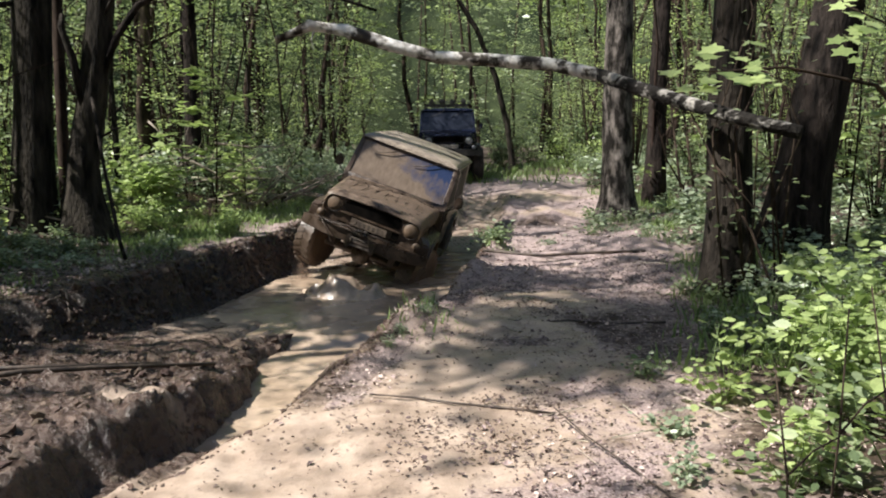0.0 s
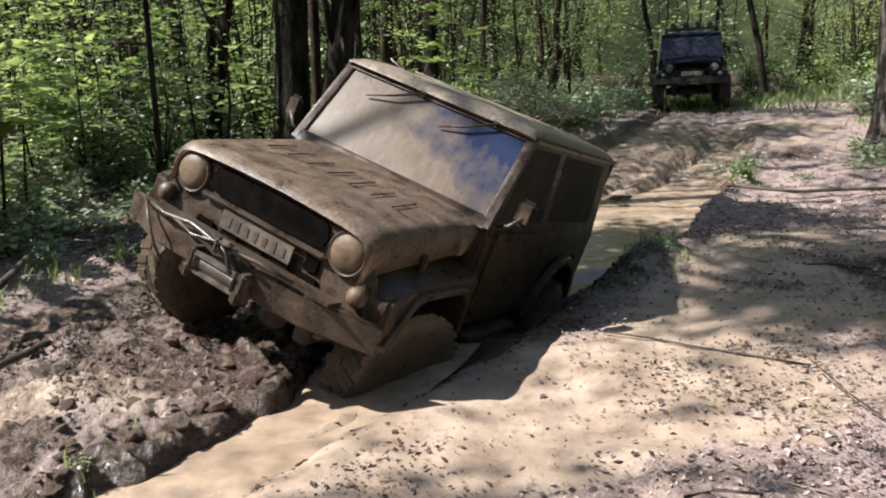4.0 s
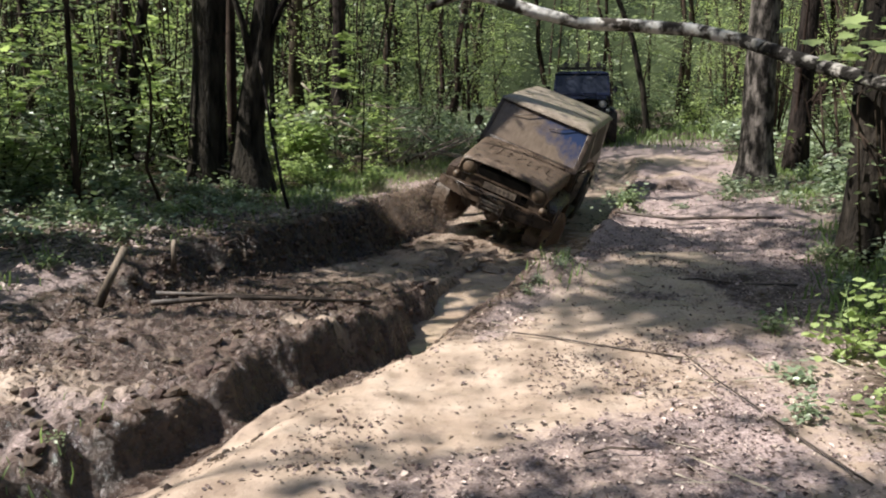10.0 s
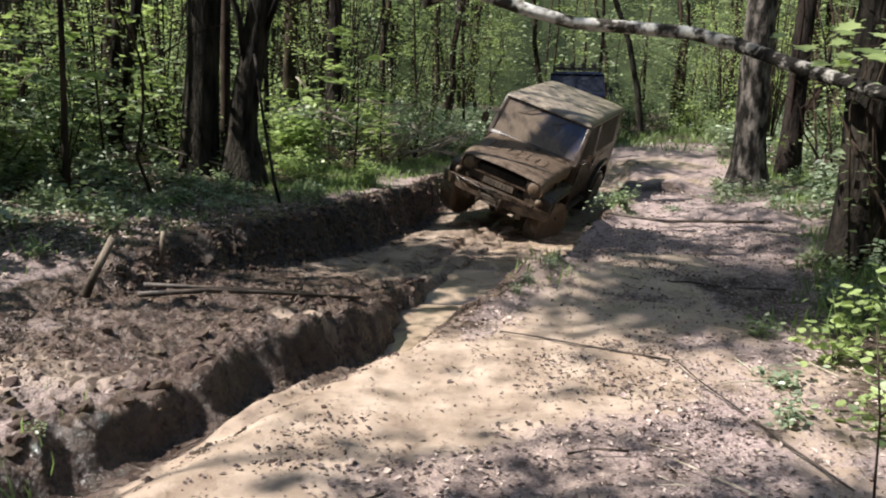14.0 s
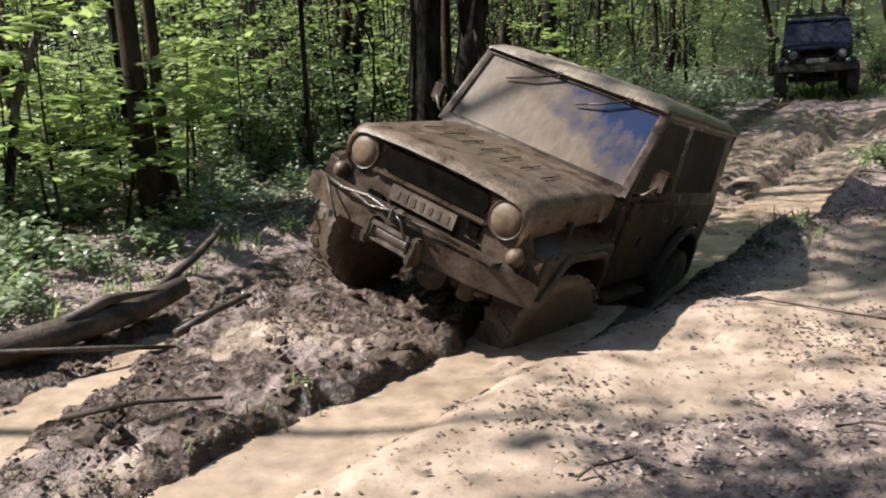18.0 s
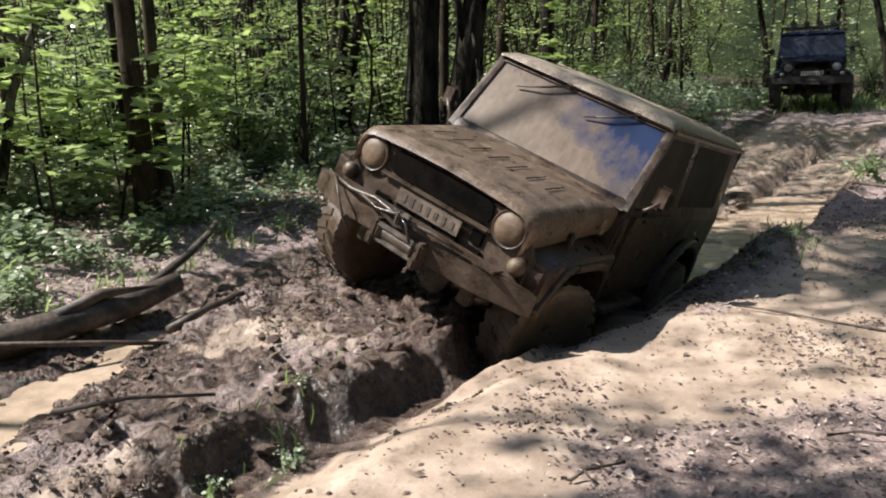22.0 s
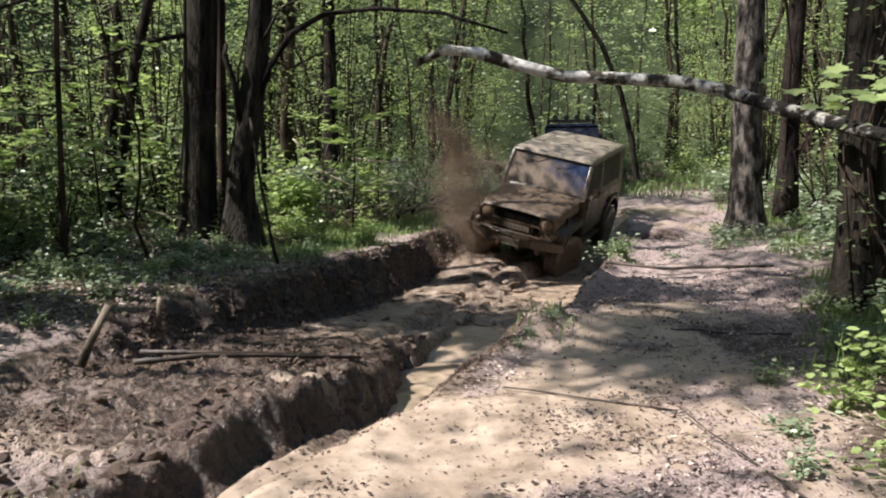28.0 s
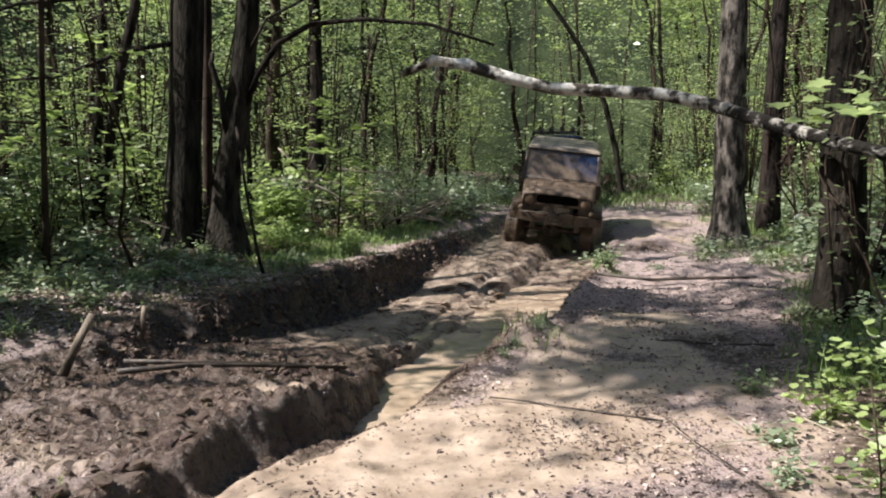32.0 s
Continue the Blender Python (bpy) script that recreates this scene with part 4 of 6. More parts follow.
def plant_data(seed, height, spread, twigs, leaves, size, low=0.15, stem=0.012, droop=0.1, layered=0.0, apart=False, fine=False):
    """Stems and leaves of a shrub or a sapling that stands at the origin."""
    rnd = random.Random(seed)
    wood, leaf = [], []
    for k in range(twigs):
        a = rnd.uniform(0, 2 * math.pi)
        h = height * rnd.uniform(low, 1.0)
        reach = spread * rnd.uniform(.35, 1.0) * (1.15 - .6 * h / height)
        z0 = h * rnd.uniform(.3, .75)
        p0 = Vector((rnd.uniform(-.03, .03), rnd.uniform(-.03, .03), 0 if layered == 0 else z0))
        tip = Vector((reach * math.cos(a), reach * math.sin(a), h - droop * reach))
        mid = p0.lerp(tip, .55) + Vector((rnd.uniform(-.1, .1), rnd.uniform(-.1, .1), .12 * height * rnd.uniform(0, 1) * (1 - layered)))
        wood.append(tube_data([p0, mid, tip], [stem, stem * .7, stem * .3], 5))
        for j in range(leaves):
            f = rnd.uniform(.25, 1.05)
            c = p0.lerp(mid, f * 2) if f < .5 else mid.lerp(tip, f * 2 - 1)
            leaf.append(leaf_quads(rnd, c, 4, (.07 + .05 * spread, .07 + .05 * spread, 0.035 + .03 * spread), size, fine=fine))
    return (tubes(wood), tubes(leaf), wood) if apart else (tubes(wood), tubes(leaf))


def tree_data(seed, height, radius, crown_from, crowns, leaves, size, reach, lean=(0, 0), seg=10, wob=0.12, spread=0.35, apart=False, line=None):
    """Trunk with limbs, and leaf sprays on the twigs."""
    rnd = random.Random(seed)
    n = 10
    path, rad = [], []
    off = Vector((0, 0, 0))
    for i in range(n + 1):
        f = i / n
        off += Vector((rnd.gauss(0, wob * .25), rnd.gauss(0, wob * .25), 0))
        path.append(Vector((lean[0] * f * height, lean[1] * f * height, f * height)) + off * (f > 0))
        rad.append(radius * (1 - .72 * f) * (1.45 if i == 0 else 1))
    path[0].z = -.25
    path.insert(1, path[0].lerp(path[1], .45) + Vector((0, 0, .1)))
    rad.insert(1, radius * 1.1)
    if line:
        path, rad = [Vector((x, 0, z)) for x, z, _ in line], [q for _, _, q in line]
    wood = [tube_data(path, rad, seg, .07, seed)]
    leaf = []

    def at(f):
        if line:
            z, zs = f * path[-1].z, [p.z for p in path]
            return Vector((float(np.interp(z, zs, [p.x for p in path])), 0, z))
        f = min(max(f, 0), .999) * (len(path) - 1)
        return path[int(f)].lerp(path[int(f) + 1], f % 1)

    for k in range(crowns):
        f = crown_from + (1 - crown_from) * (k + rnd.random()) / crowns
        p, a = at(f), rnd.uniform(0, 2 * math.pi)
        length = reach * rnd.uniform(.5, 1.0) * (1.2 - .75 * (f - crown_from) / (1 - crown_from + 1e-6))
        tip = p + Vector((length * math.cos(a), length * math.sin(a), length * rnd.uniform(-.12, .3)))
        mid = p.lerp(tip, .5) + Vector((0, 0, length * .1))
        wood.append(tube_data([p, mid, tip], [radius * .22 * (1.2 - f), radius * .13 * (1.2 - f), .006], 5))
        for j in range(leaves):
            g = rnd.uniform(.3, 1.08)
            c = p.lerp(mid, g * 2) if g < .5 else mid.lerp(tip, g * 2 - 1)
            leaf.append(leaf_quads(rnd, c, 6, (spread, spread, spread * .3), size))
    return (tubes(wood), tubes(leaf), wood) if apart else (tubes(wood), tubes(leaf))


def plant(name, data, wood_mat, leaf_mat, label, category, crown="crown"):
    ob = new(name)
    if len(data) > 2:
        for i, one in enumerate(data[2]):
            raw_part("stem" if crown != "crown" else "limb" if i else "trunk", one, wood_mat, ob)
    else:
        raw_part("trunk" if crown == "crown" else "stem", data[0], wood_mat, ob)
    if data[1][1]:
        raw_part(crown, data[1], leaf_mat, ob, smooth_shade=False)
    return tagged(ob, label, category)


def stand(ob, x, y, turn=0.0, size=1.0, tilt=0.0):
    z = float(ground_z(x, y, False)) - 0.03
    ob.matrix_basis = pose(x, y, z, tilt * 0.6, tilt, turn) @ Matrix.Scale(size, 4)
    return ob


def scatter(protos, spots, seed, sizes=(0.75, 1.25), group=""):
    """Stands copies of the prototypes at the spots; the first of each is the prototype itself."""
    rnd = random.Random(seed)
    used = set()
    for x, y in spots:
        k = rnd.randrange(len(protos))
        ob = protos[k]
        if k in used:
            ob = copy_thing(protos[k], Matrix())
        used.add(k)
        stand(ob, x, y, rnd.uniform(0, 360), rnd.uniform(*sizes), rnd.uniform(-3, 3))
        if group:
            ob["group"] = group


# the trees that stand by the track
def big_tree(x, y, r, h, seed, lean, bark, label, crown_from=.42, crowns=10, leaves=14, size=.11, reach=2.6, line=None):
    """A tree by the track; line gives the trunk as rows of (x, z, radius) from the root."""
    d = tree_data(seed, h, r, crown_from, crowns, leaves, size, reach, lean, 16, .10, .5, line=line)
    t = plant("tree", d, bark, LEAF, label, "tree")
    t.matrix_basis = pose(x, y, float(ground_z(x, y, False)), 0, 0, 0)
    t["group"] = "trees by the track"
    return t


twin_a = big_tree(-3.60, 11.3, .22, 13, 1, (.04, 0), BARK, "tall dark-barked tree on the mossy bank", leaves=9, size=.14, reach=2.4, crowns=9, crown_from=.75,
                  line=[(0, -.3, .40), (0, .1, .33), (.01, .35, .285), (.04, .8, .255), (.11, 1.7, .235), (.2, 3.2, .225), (.28, 4.5, .2), (.36, 5.4, .12), (.45, 9, .08), (.6, 13, .03)])
twin_b = big_tree(-2.97, 11.3, .20, 13, 2, (.10, .0), BARK, "dark tree with a bent trunk beside its twin", leaves=9, size=.14, reach=2.4, crowns=9, crown_from=.75,
                  line=[(0, -.3, .46), (0, .05, .38), (0, .3, .29), (.0, .6, .235), (.03, .95, .205), (.18, 1.7, .185), (.32, 2.5, .18), (.42, 3.3, .165), (.5, 4.2, .14), (.6, 5, .09), (1.0, 9, .06), (1.2, 13, .03)])
big_tree(-3.38, 11.9, .07, 9, 3, (.03, .0), THIN_BARK, "slender dark tree between two thick trunks", crowns=6, crown_from=.78, line=[(0, -.3, .1), (.0, .2, .08), (.02, 1.0, .075), (.1, 3.5, .07), (.2, 6, .05), (.3, 9, .02)])
for k, rows in enumerate((((-5.52, -.3, .13), (-5.5, .3, .10), (-5.27, 1.4, .085), (-4.98, 2.75, .08), (-4.74, 3.6, .075), (-4.3, 6, .05), (-4.0, 9, .02)), ((-5.74, -.3, .12), (-5.72, .3, .09), (-5.59, 1.4, .08), (-5.44, 2.75, .075), (-5.3, 4.5, .06), (-5.1, 8, .02)))):
    big_tree(rows[0][0], 13.0 + .3 * k, .08, 9, 60 + k, (0, 0), BARK, "slim dark tree leaning in the thicket", .78, 7, 12, .11, 1.8, [(x - rows[0][0], z, q) for x, z, q in rows])
big_tree(4.06, 7.5, .19, 13, 4, (-.012, .01), BARK, "thick dark-barked tree wrapped in green shoots at the track's edge", crown_from=.5,
         line=[(.02, -.3, .42), (.01, -.05, .36), (.01, .12, .30), (0, .35, .255), (-.02, .8, .22), (-.05, 1.8, .205), (-.04, 2.9, .195), (-.1, 5, .17), (-.15, 9, .11), (-.2, 13, .04)])
big_tree(5.9, 9.35, .35, 12, 5, (.13, 0), BARK, "thick dark tree leaning over the shrubs")
big_tree(5.5, 14.05, .235, 14, 6, (-.015, 0), GREY_BARK, "grey-barked tree with pale upper bark at the bend of the track", crown_from=.5,
         line=[(0, -.3, .58), (0, 0, .47), (.0, .2, .38), (0, .5, .31), (-.01, 1.0, .28), (-.02, 2.0, .265), (-.03, 4.0, .235), (-.1, 8, .15), (-.2, 14, .05)])
big_tree(7.1, 16.0, .21, 13, 7, (.02, 0), BARK, "dark tree behind the grey-barked one")
big_tree(6.3, 25.0, .10, 12, 8, (-.16, 0), BARK, "thin dark tree leaning over the track", crowns=5, line=[(0.02, -.3, .16), (0, .1, .12), (-.06, .6, .095), (-.2, 1.5, .088), (-.58, 3.0, .084), (-1.2, 4.5, .08), (-1.95, 5.6, .075), (-3.0, 7.0, .06), (-4.6, 9, .03)])
big_tree(-2.5, 17.5, .17, 14, 9, (.0, 0), BARK, "straight dark tree deep in the thicket")
# trees out of view, added for the shade of their crowns
for x, y, s_ in ((-8.2, -4.0, 34), (5.5, -2.5, 35), (7.2, 2.5, 36)):
    big_tree(x, y, .16, 11, s_, (.02, 0), BARK, "unseen tall tree added beside the track for its shade", .38, 12, 20, .16, 3.0)

# added trees; their unseen tops place the patches of shade
big_tree(-6.3, 0.15, .07, 11.3, 39, (.0, 0), BARK, "unseen tall tree added for a dense top that shades the track", .78, 14, 48, .17, .75)
big_tree(-8.6, 8.1, .09, 10, 41, (.0, 0), BARK, "added tall tree whose unseen dense top shades the bank", .68, 13, 36, .2, 1.05)
big_tree(-5.9, 7.5, .06, 10.5, 42, (.0, 0), BARK, "added slim tree whose unseen dense top shades the deep rut", .76, 13, 34, .19, .9)
big_tree(-7.8, 4.3, .07, 15.2, 43, (.0, 0), BARK, "unseen tall tree added to throw a band of shade", .84, 14, 40, .2, .85)
big_tree(-7.8, 1.8, .06, 13, 40, (.0, 0), BARK, "unseen tall tree added to dapple the track", .62, 8, 2, .13, 1.3)
# added trees with crowns that shade the far track and the car
for x, y, s_ in ((-3.5, 15.3, 51), (-3.0, 18.6, 52), (-4.2, 21.8, 53), (-2.0, 25.5, 54)):
    big_tree(x, y, .055, 12, s_, (.06 - .03 * (s_ % 4), 0), BARK, "added dark tree of the thicket whose wide crown shades the track", .5 if s_ == 51 else .35, 15, 30, .16, 1.2 if s_ == 51 else 2.8)

for holder, path, r in ((twin_b, [(-2.66, 11.25, 2.3), (-2.42, 11.2, 2.85), (-2.1, 11.15, 3.28), (-1.63, 11.1, 3.53), (-.9, 11.0, 3.58), (0, 10.9, 3.5), (.9, 10.8, 3.2)], .055), (twin_b, [(-2.62, 11.2, 3.0), (-2.25, 11.1, 3.6), (-1.7, 11.0, 3.85), (-1.2, 11.0, 3.9)], .025),
                        (twin_a, [(-3.5, 11.2, 3.3), (-4.2, 11.0, 3.15), (-5.0, 10.8, 2.8), (-5.9, 10.6, 2.7)], .035), (twin_a, [(-3.45, 11.2, 4.2), (-4.3, 11.0, 3.9), (-5.5, 10.8, 3.75), (-7.0, 10.6, 3.2)], .04), (twin_b, [(-2.85, 11.2, 1.95), (-2.93, 11.15, 2.6), (-3.03, 11.1, 3.0), (-3.0, 11.1, 3.15)], .06)):
    base = holder.matrix_basis.translation
    raw_part("limb", tube_data([Vector(p) - base for p in path], [r * (1 - .75 * i / len(path)) for i in range(len(path))], 7, .1), BARK, holder)

# forest prototypes
def with_top(data, seed, height, clumps):
    """Adds a dense top to a tree's crown, mostly out of view, for shade."""
    rnd = random.Random(seed)
    top = [leaf_quads(rnd, (rnd.gauss(0, 1.2), rnd.gauss(0, 1.2), height * rnd.uniform(.66, 1.02)), 9, (.5, .5, .22), .27) for _ in range(clumps)]
    return data[0], tubes([data[1], *top])


tall = [plant("tree", with_top(tree_data(100 + k, 11 + k, .10 + .025 * (k % 3), .15, 20, 16, .095, 2.6, ((-.12, .09, -.05, .13)[k], .03), 8, .6, .42), 180 + k, 11 + k, (0, 50, 10, 70)[k]), THIN_BARK, (LEAF, LEAF_YELLOW, LEAF, LEAF_YELLOW)[k],
              "slim forest tree in fresh spring leaf", "tree") for k in range(4)]
poles = [plant("sapling", tree_data(130 + k, 5.5 + .7 * k, .03 + .008 * k, .10, 16, 9, .095, 1.5, ((.14, -.12, .08, -.17)[k], .02), 6, .6, .2, True), THIN_BARK, (LEAF_YELLOW, LEAF, LEAF_YELLOW)[k % 3],
               "thin sapling with layers of fresh leaves", "sapling") for k in range(4)]
shrubs = [plant("shrub", plant_data(160 + k, 1.3 + .3 * k, .95, 17, 7, .115), THIN_BARK, (LEAF, LEAF_DEEP, LEAF_YELLOW, LEAF)[k % 4],
                "leafy green shrub of the undergrowth", "shrub", "foliage") for k in range(4)]
hazels = [plant("hazel", plant_data(175 + k, 4.2 + .6 * k, 1.5, 9, 9, .085, .55, .016, .25, apart=True), THIN_BARK, (LEAF_YELLOW, LEAF)[k % 2],
                "many-stemmed hazel in thin spring leaf", "shrub", "foliage") for k in range(3)]
herbs = [plant("ground_plant", plant_data(190 + k, .35 + .08 * k, .38, 10, 4, .085, stem=.004, fine=True), GRASS, (HERB, LEAF, HERB)[k % 3],
               "low green plant on the forest floor", "plant", "foliage") for k in range(3)]


def spots(n, seed, box, keep):
    rnd, out = random.Random(seed), []
    while len(out) < n:
        x, y = rnd.uniform(box[0], box[1]), rnd.uniform(box[2], box[3])
        if keep(x, y):
            out.append((x, y))
    return out


glade = lambda x, y: -3.3 < x < 0.4 and 10.0 < y < 16.2
lane = lambda x, y: -7.2 < x < -3.2 and 10.2 < y < 12.9
left_of = lambda d: (lambda x, y: x < float(bank_edge(y)) - d and not glade(x, y))
right_of = lambda d: (lambda x, y: x > float(shoulder(y)) + d)
off_road = lambda d: (lambda x, y: x < float(bank_edge(y)) - d or x > float(shoulder(y)) + d)
end_of_track = lambda x, y: y > 34 or off_road(1.2)(x, y)

scatter(tall, spots(40, 11, (-26, 2, 13, 46), left_of(2.2)) + spots(26, 12, (5, 30, 18, 46), right_of(1.2)) + spots(14, 13, (-12, 20, 38, 50), end_of_track), 21, (.8, 1.25), "forest trees")
scatter(poles, spots(32, 14, (-18, 2, 9, 34), lambda x, y: left_of(1.8)(x, y) and not lane(x, y)) + spots(22, 15, (4, 20, 10.5, 34), right_of(.9)) + spots(16, 16, (-6, 14, 34, 42), end_of_track), 22, (.7, 1.2), "saplings of the thicket")
heap = lambda x, y: -3.4 < x < 0.8 and 13.8 < y < 18.0
scatter(shrubs, [p for p in spots(60, 17, (-15, 2, 9, 30), left_of(2.6)) if not heap(*p)] + spots(26, 27, (-12, -3, 8, 14), left_of(3.4)) + [p for p in spots(46, 18, (3.5, 18, 9, 30), right_of(.7)) if p[1] > 15 or right_of(3.0)(*p)] + spots(16, 34, (2, 11, 27, 31), lambda x, y: True), 23, (.6, 1.15), "shrubs of the undergrowth")
scatter(herbs, spots(75, 19, (-9, 1, 7.5, 13), left_of(1.0)) + spots(95, 30, (-7.5, -3.4, 3.5, 8), left_of(.6)) + spots(60, 20, (2, 8, 3.2, 13), right_of(.25)), 24, (.45, 1.1), "plants of the forest floor")
undergrowth = [plant_data(190 + k, .35 + .08 * k, .38, 10, 4, .10, stem=.004)[1] for k in range(3)]
rnd, V, F = random.Random(6), [], []
for x, y in spots(330, 31, (-14, 4, 12, 30), left_of(.5)) + spots(150, 32, (5, 16, 10, 30), right_of(.4)):
    m = pose(x, y, float(ground_z(x, y, False)), 0, 0, rnd.uniform(0, 360)) @ Matrix.Scale(rnd.uniform(.7, 1.6), 4)
    v, f = undergrowth[rnd.randrange(3)]
    F += [tuple(i + len(V) for i in q) for q in f]
    V += [m @ p for p in v]
me = mesh_from("undergrowth", V, F)
me.materials.append(HERB)
tagged(new("undergrowth", me), "low green herbs covering the forest floor", "undergrowth", kind="stuff")

scatter(hazels, spots(30, 28, (-16, 1, 9, 32), lambda x, y: left_of(2.2)(x, y) and not lane(x, y)) + spots(34, 29, (5, 18, 11, 34), right_of(1.0)), 25, (.8, 1.3), "hazels of the thicket")


def bare_stem(seed, height, lean, r):
    """A thin leafless stem with a few side twigs."""
    rnd = random.Random(seed)
    ob = new("bare_sapling")
    path = [Vector((lean * height * f ** 1.4 + rnd.gauss(0, .05) * (f > 0), rnd.gauss(0, .06) * (f > 0), height * f - .05)) for f in (0, .2, .4, .6, .8, 1)]
    raw_part("stem", tube_data(path, [r * (1 - .13 * i) for i in range(6)], 6, .1, seed), THIN_BARK, ob)
    for k in range(5):
        p = path[1 + k % 5]
        d = Vector((rnd.uniform(-1, 1), rnd.uniform(-1, 1), rnd.uniform(-.1, .8))) * rnd.uniform(.5, 1.3)
        raw_part("twig", tube_data([p, p + d * .5 + Vector((0, 0, .06)), p + d], [r * .45, r * .3, .003], 5), THIN_BARK, ob)
    return tagged(ob, "bare dark sapling leaning in the thicket", "sapling")


bare = [bare_stem(400 + k, (3.2, 4.6, 5.5, 2.4, 6.2)[k], (.35, -.3, .15, .7, -.12)[k], (.022, .03, .04, .02, .045)[k]) for k in range(5)]
scatter(bare, spots(52, 41, (-13, 1, 8.5, 26), left_of(1.6)) + spots(30, 42, (5, 14, 11, 28), right_of(.8)), 26, (.8, 1.2), "bare saplings of the thicket")
for k, (x, y, size) in enumerate(((-2.6, 15.4, .5), (-1.9, 15.9, .6), (-1.2, 16.1, .55), (-.6, 16.0, .6), (0, 16.6, .5), (-2.3, 16.4, .7), (-1.5, 16.8, .7), (-.3, 17.2, .7), (.4, 17.4, .55), (-3.0, 14.6, .55), (-2.4, 13.6, .4), (-.9, 15.3, .4))):
    ob = copy_thing(shrubs[k % 4], Matrix())
    stand(ob, x, y, 71 * k, size, 0)
    ob["group"] = "shrubs of the undergrowth"
# the far wood closes the view on all sides
rnd = random.Random(5)
V, F, TV, TF = [], [], [], []
for k in range(7000):
    a = rnd.uniform(0, 2 * math.pi)
    r = rnd.uniform(36, 62) if rnd.random() < .8 else rnd.uniform(30, 40)
    x, y = r * math.cos(a), 6 + r * math.sin(a)
    v, f = leaf_quads(rnd, (x, y, 20 * rnd.random() ** 1.15), 8, (.9, .9, .5), .36)
    F += [tuple(i + len(V) for i in q) for q in f]
    V += v
far = mesh_from("far_leaves", V, F)
far.materials.append(LEAF)
tagged(new("far_foliage", far), "dense spring foliage of the distant wood", "foliage", kind="stuff")
trunks = []
for k in range(130):
    a, r = rnd.uniform(0, 2 * math.pi), rnd.uniform(30, 60)
    x, y = r * math.cos(a), 6 + r * math.sin(a)
    w = rnd.uniform(.05, .16)
    trunks.append(tube_data([(x, y, -.3), (x + rnd.uniform(-.3, .3), y, 5), (x + rnd.uniform(-.8, .8), y, 13)], [w, w * .8, w * .4], 6))
tv, tf = tubes(trunks)
far = mesh_from("far_trunks", tv, tf, True)
far.materials.append(THIN_BARK)
tagged(new("far_trunks", far), "crowd of thin dark trunks in the distant wood", "trees", kind="stuff")
BACK = grainy("distant_wood", (0.02, 0.034, 0.014), (0.10, 0.13, 0.055), .35, 1.0, bumps=0, fine=7)
ring = [(70 * math.cos(2 * math.pi * k / 48), 6 + 70 * math.sin(2 * math.pi * k / 48)) for k in range(48)]
me = mesh_from("backdrop", [(x, y, z) for z in (-1, 34) for x, y in ring], [(k, (k + 1) % 48, 48 + (k + 1) % 48, 48 + k) for k in range(48)])
me.materials.append(BACK)
tagged(new("backdrop", me), "hazy green mass of the far wood", "backdrop", kind="structure")

# the fallen birch stem that hangs across the track
birch = new("fallen_birch")
tagged(birch, "bare pale birch stem fallen across above the track", "fallen tree")
hang = [(-0.33, 9.5, 2.66), (0.05, 9.5, 2.83), (0.45, 9.52, 2.78), (0.95, 9.55, 2.63), (1.48, 9.48, 2.491), (2.13, 9.31, 2.444), (2.7, 8.97, 2.373), (3.08, 8.54, 2.227), (3.4, 7.86, 2.001), (3.74, 7.01, 1.764), (4.12, 6.54, 1.607)]
thick = [0.045, 0.068, 0.074, 0.075, 0.074, 0.073, 0.073, 0.07, 0.069, 0.063, 0.06]
raw_part("stem", tube_data(hang[:8], thick[:8], 12, .06), BIRCH, birch)
# right half in darker bark, standing for the foliage shade on it
raw_part("shaded_stem", tube_data(hang[7:], thick[7:], 12, .08), BIRCH_SHADED, birch, "right-hand length, darkened to stand for foliage shade")
raw_part("broken_twig", tube_data([(.1, 9.5, 2.8), (.06, 9.45, 2.66), (.09, 9.4, 2.55)], [.014, .01, .005], 6), BIRCH, birch)
raw_part("broken_twig", tube_data([(2.7, 8.97, 2.36), (2.62, 8.9, 2.7), (2.45, 8.8, 3.0)], [.012, .01, .005], 6), THIN_BARK, birch)

# ---- wood on the ground ----


def stick(name, path, r0, r1, mat, label, category, twigs=(), rough=0.12, seg=8):
    ob = new(name)
    n = len(path)
    raw_part("stem", tube_data(path, [r0 + (r1 - r0) * i / (n - 1) for i in range(n)], seg, rough, len(path)), mat, ob)
    for p in twigs:
        raw_part("twig", tube_data(p, [r1 * .7 + .003, r1 * .5 + .002, .003][:len(p)], 6), mat, ob)
    return tagged(ob, label, category)


stick("bank_log", [(-4.1, 2.6, .12), (-3.85, 3.1, .15), (-3.62, 3.6, .17), (-3.45, 4.05, .18), (-3.38, 4.5, .22)], .13, .07, WETWOOD, "thick mud-covered log lying along the foot of the bank", "log",
      [[(-3.62, 3.6, .22), (-3.5, 3.9, .3), (-3.3, 4.2, .28)]])
stick("root", [(-3.62, 3.75, .10), (-3.48, 4.3, .22), (-3.42, 4.75, .36), (-3.46, 5.1, .44), (-3.62, 5.5, .47)], .04, .018, WETWOOD, "bare root rising from the mud of the bank", "root")
stick("branch", [(-4.3, 2.8, .2), (-3.7, 3.2, .2), (-3.2, 3.55, .12), (-2.95, 3.75, .06)], .022, .012, WETWOOD, "long muddy branch beside the puddle", "branch")
stick("branch", [(-3.12, 4.0, .05), (-3.05, 4.35, .09), (-2.98, 4.7, .1)], .03, .02, WETWOOD, "muddy branch half sunk in the puddle", "branch")
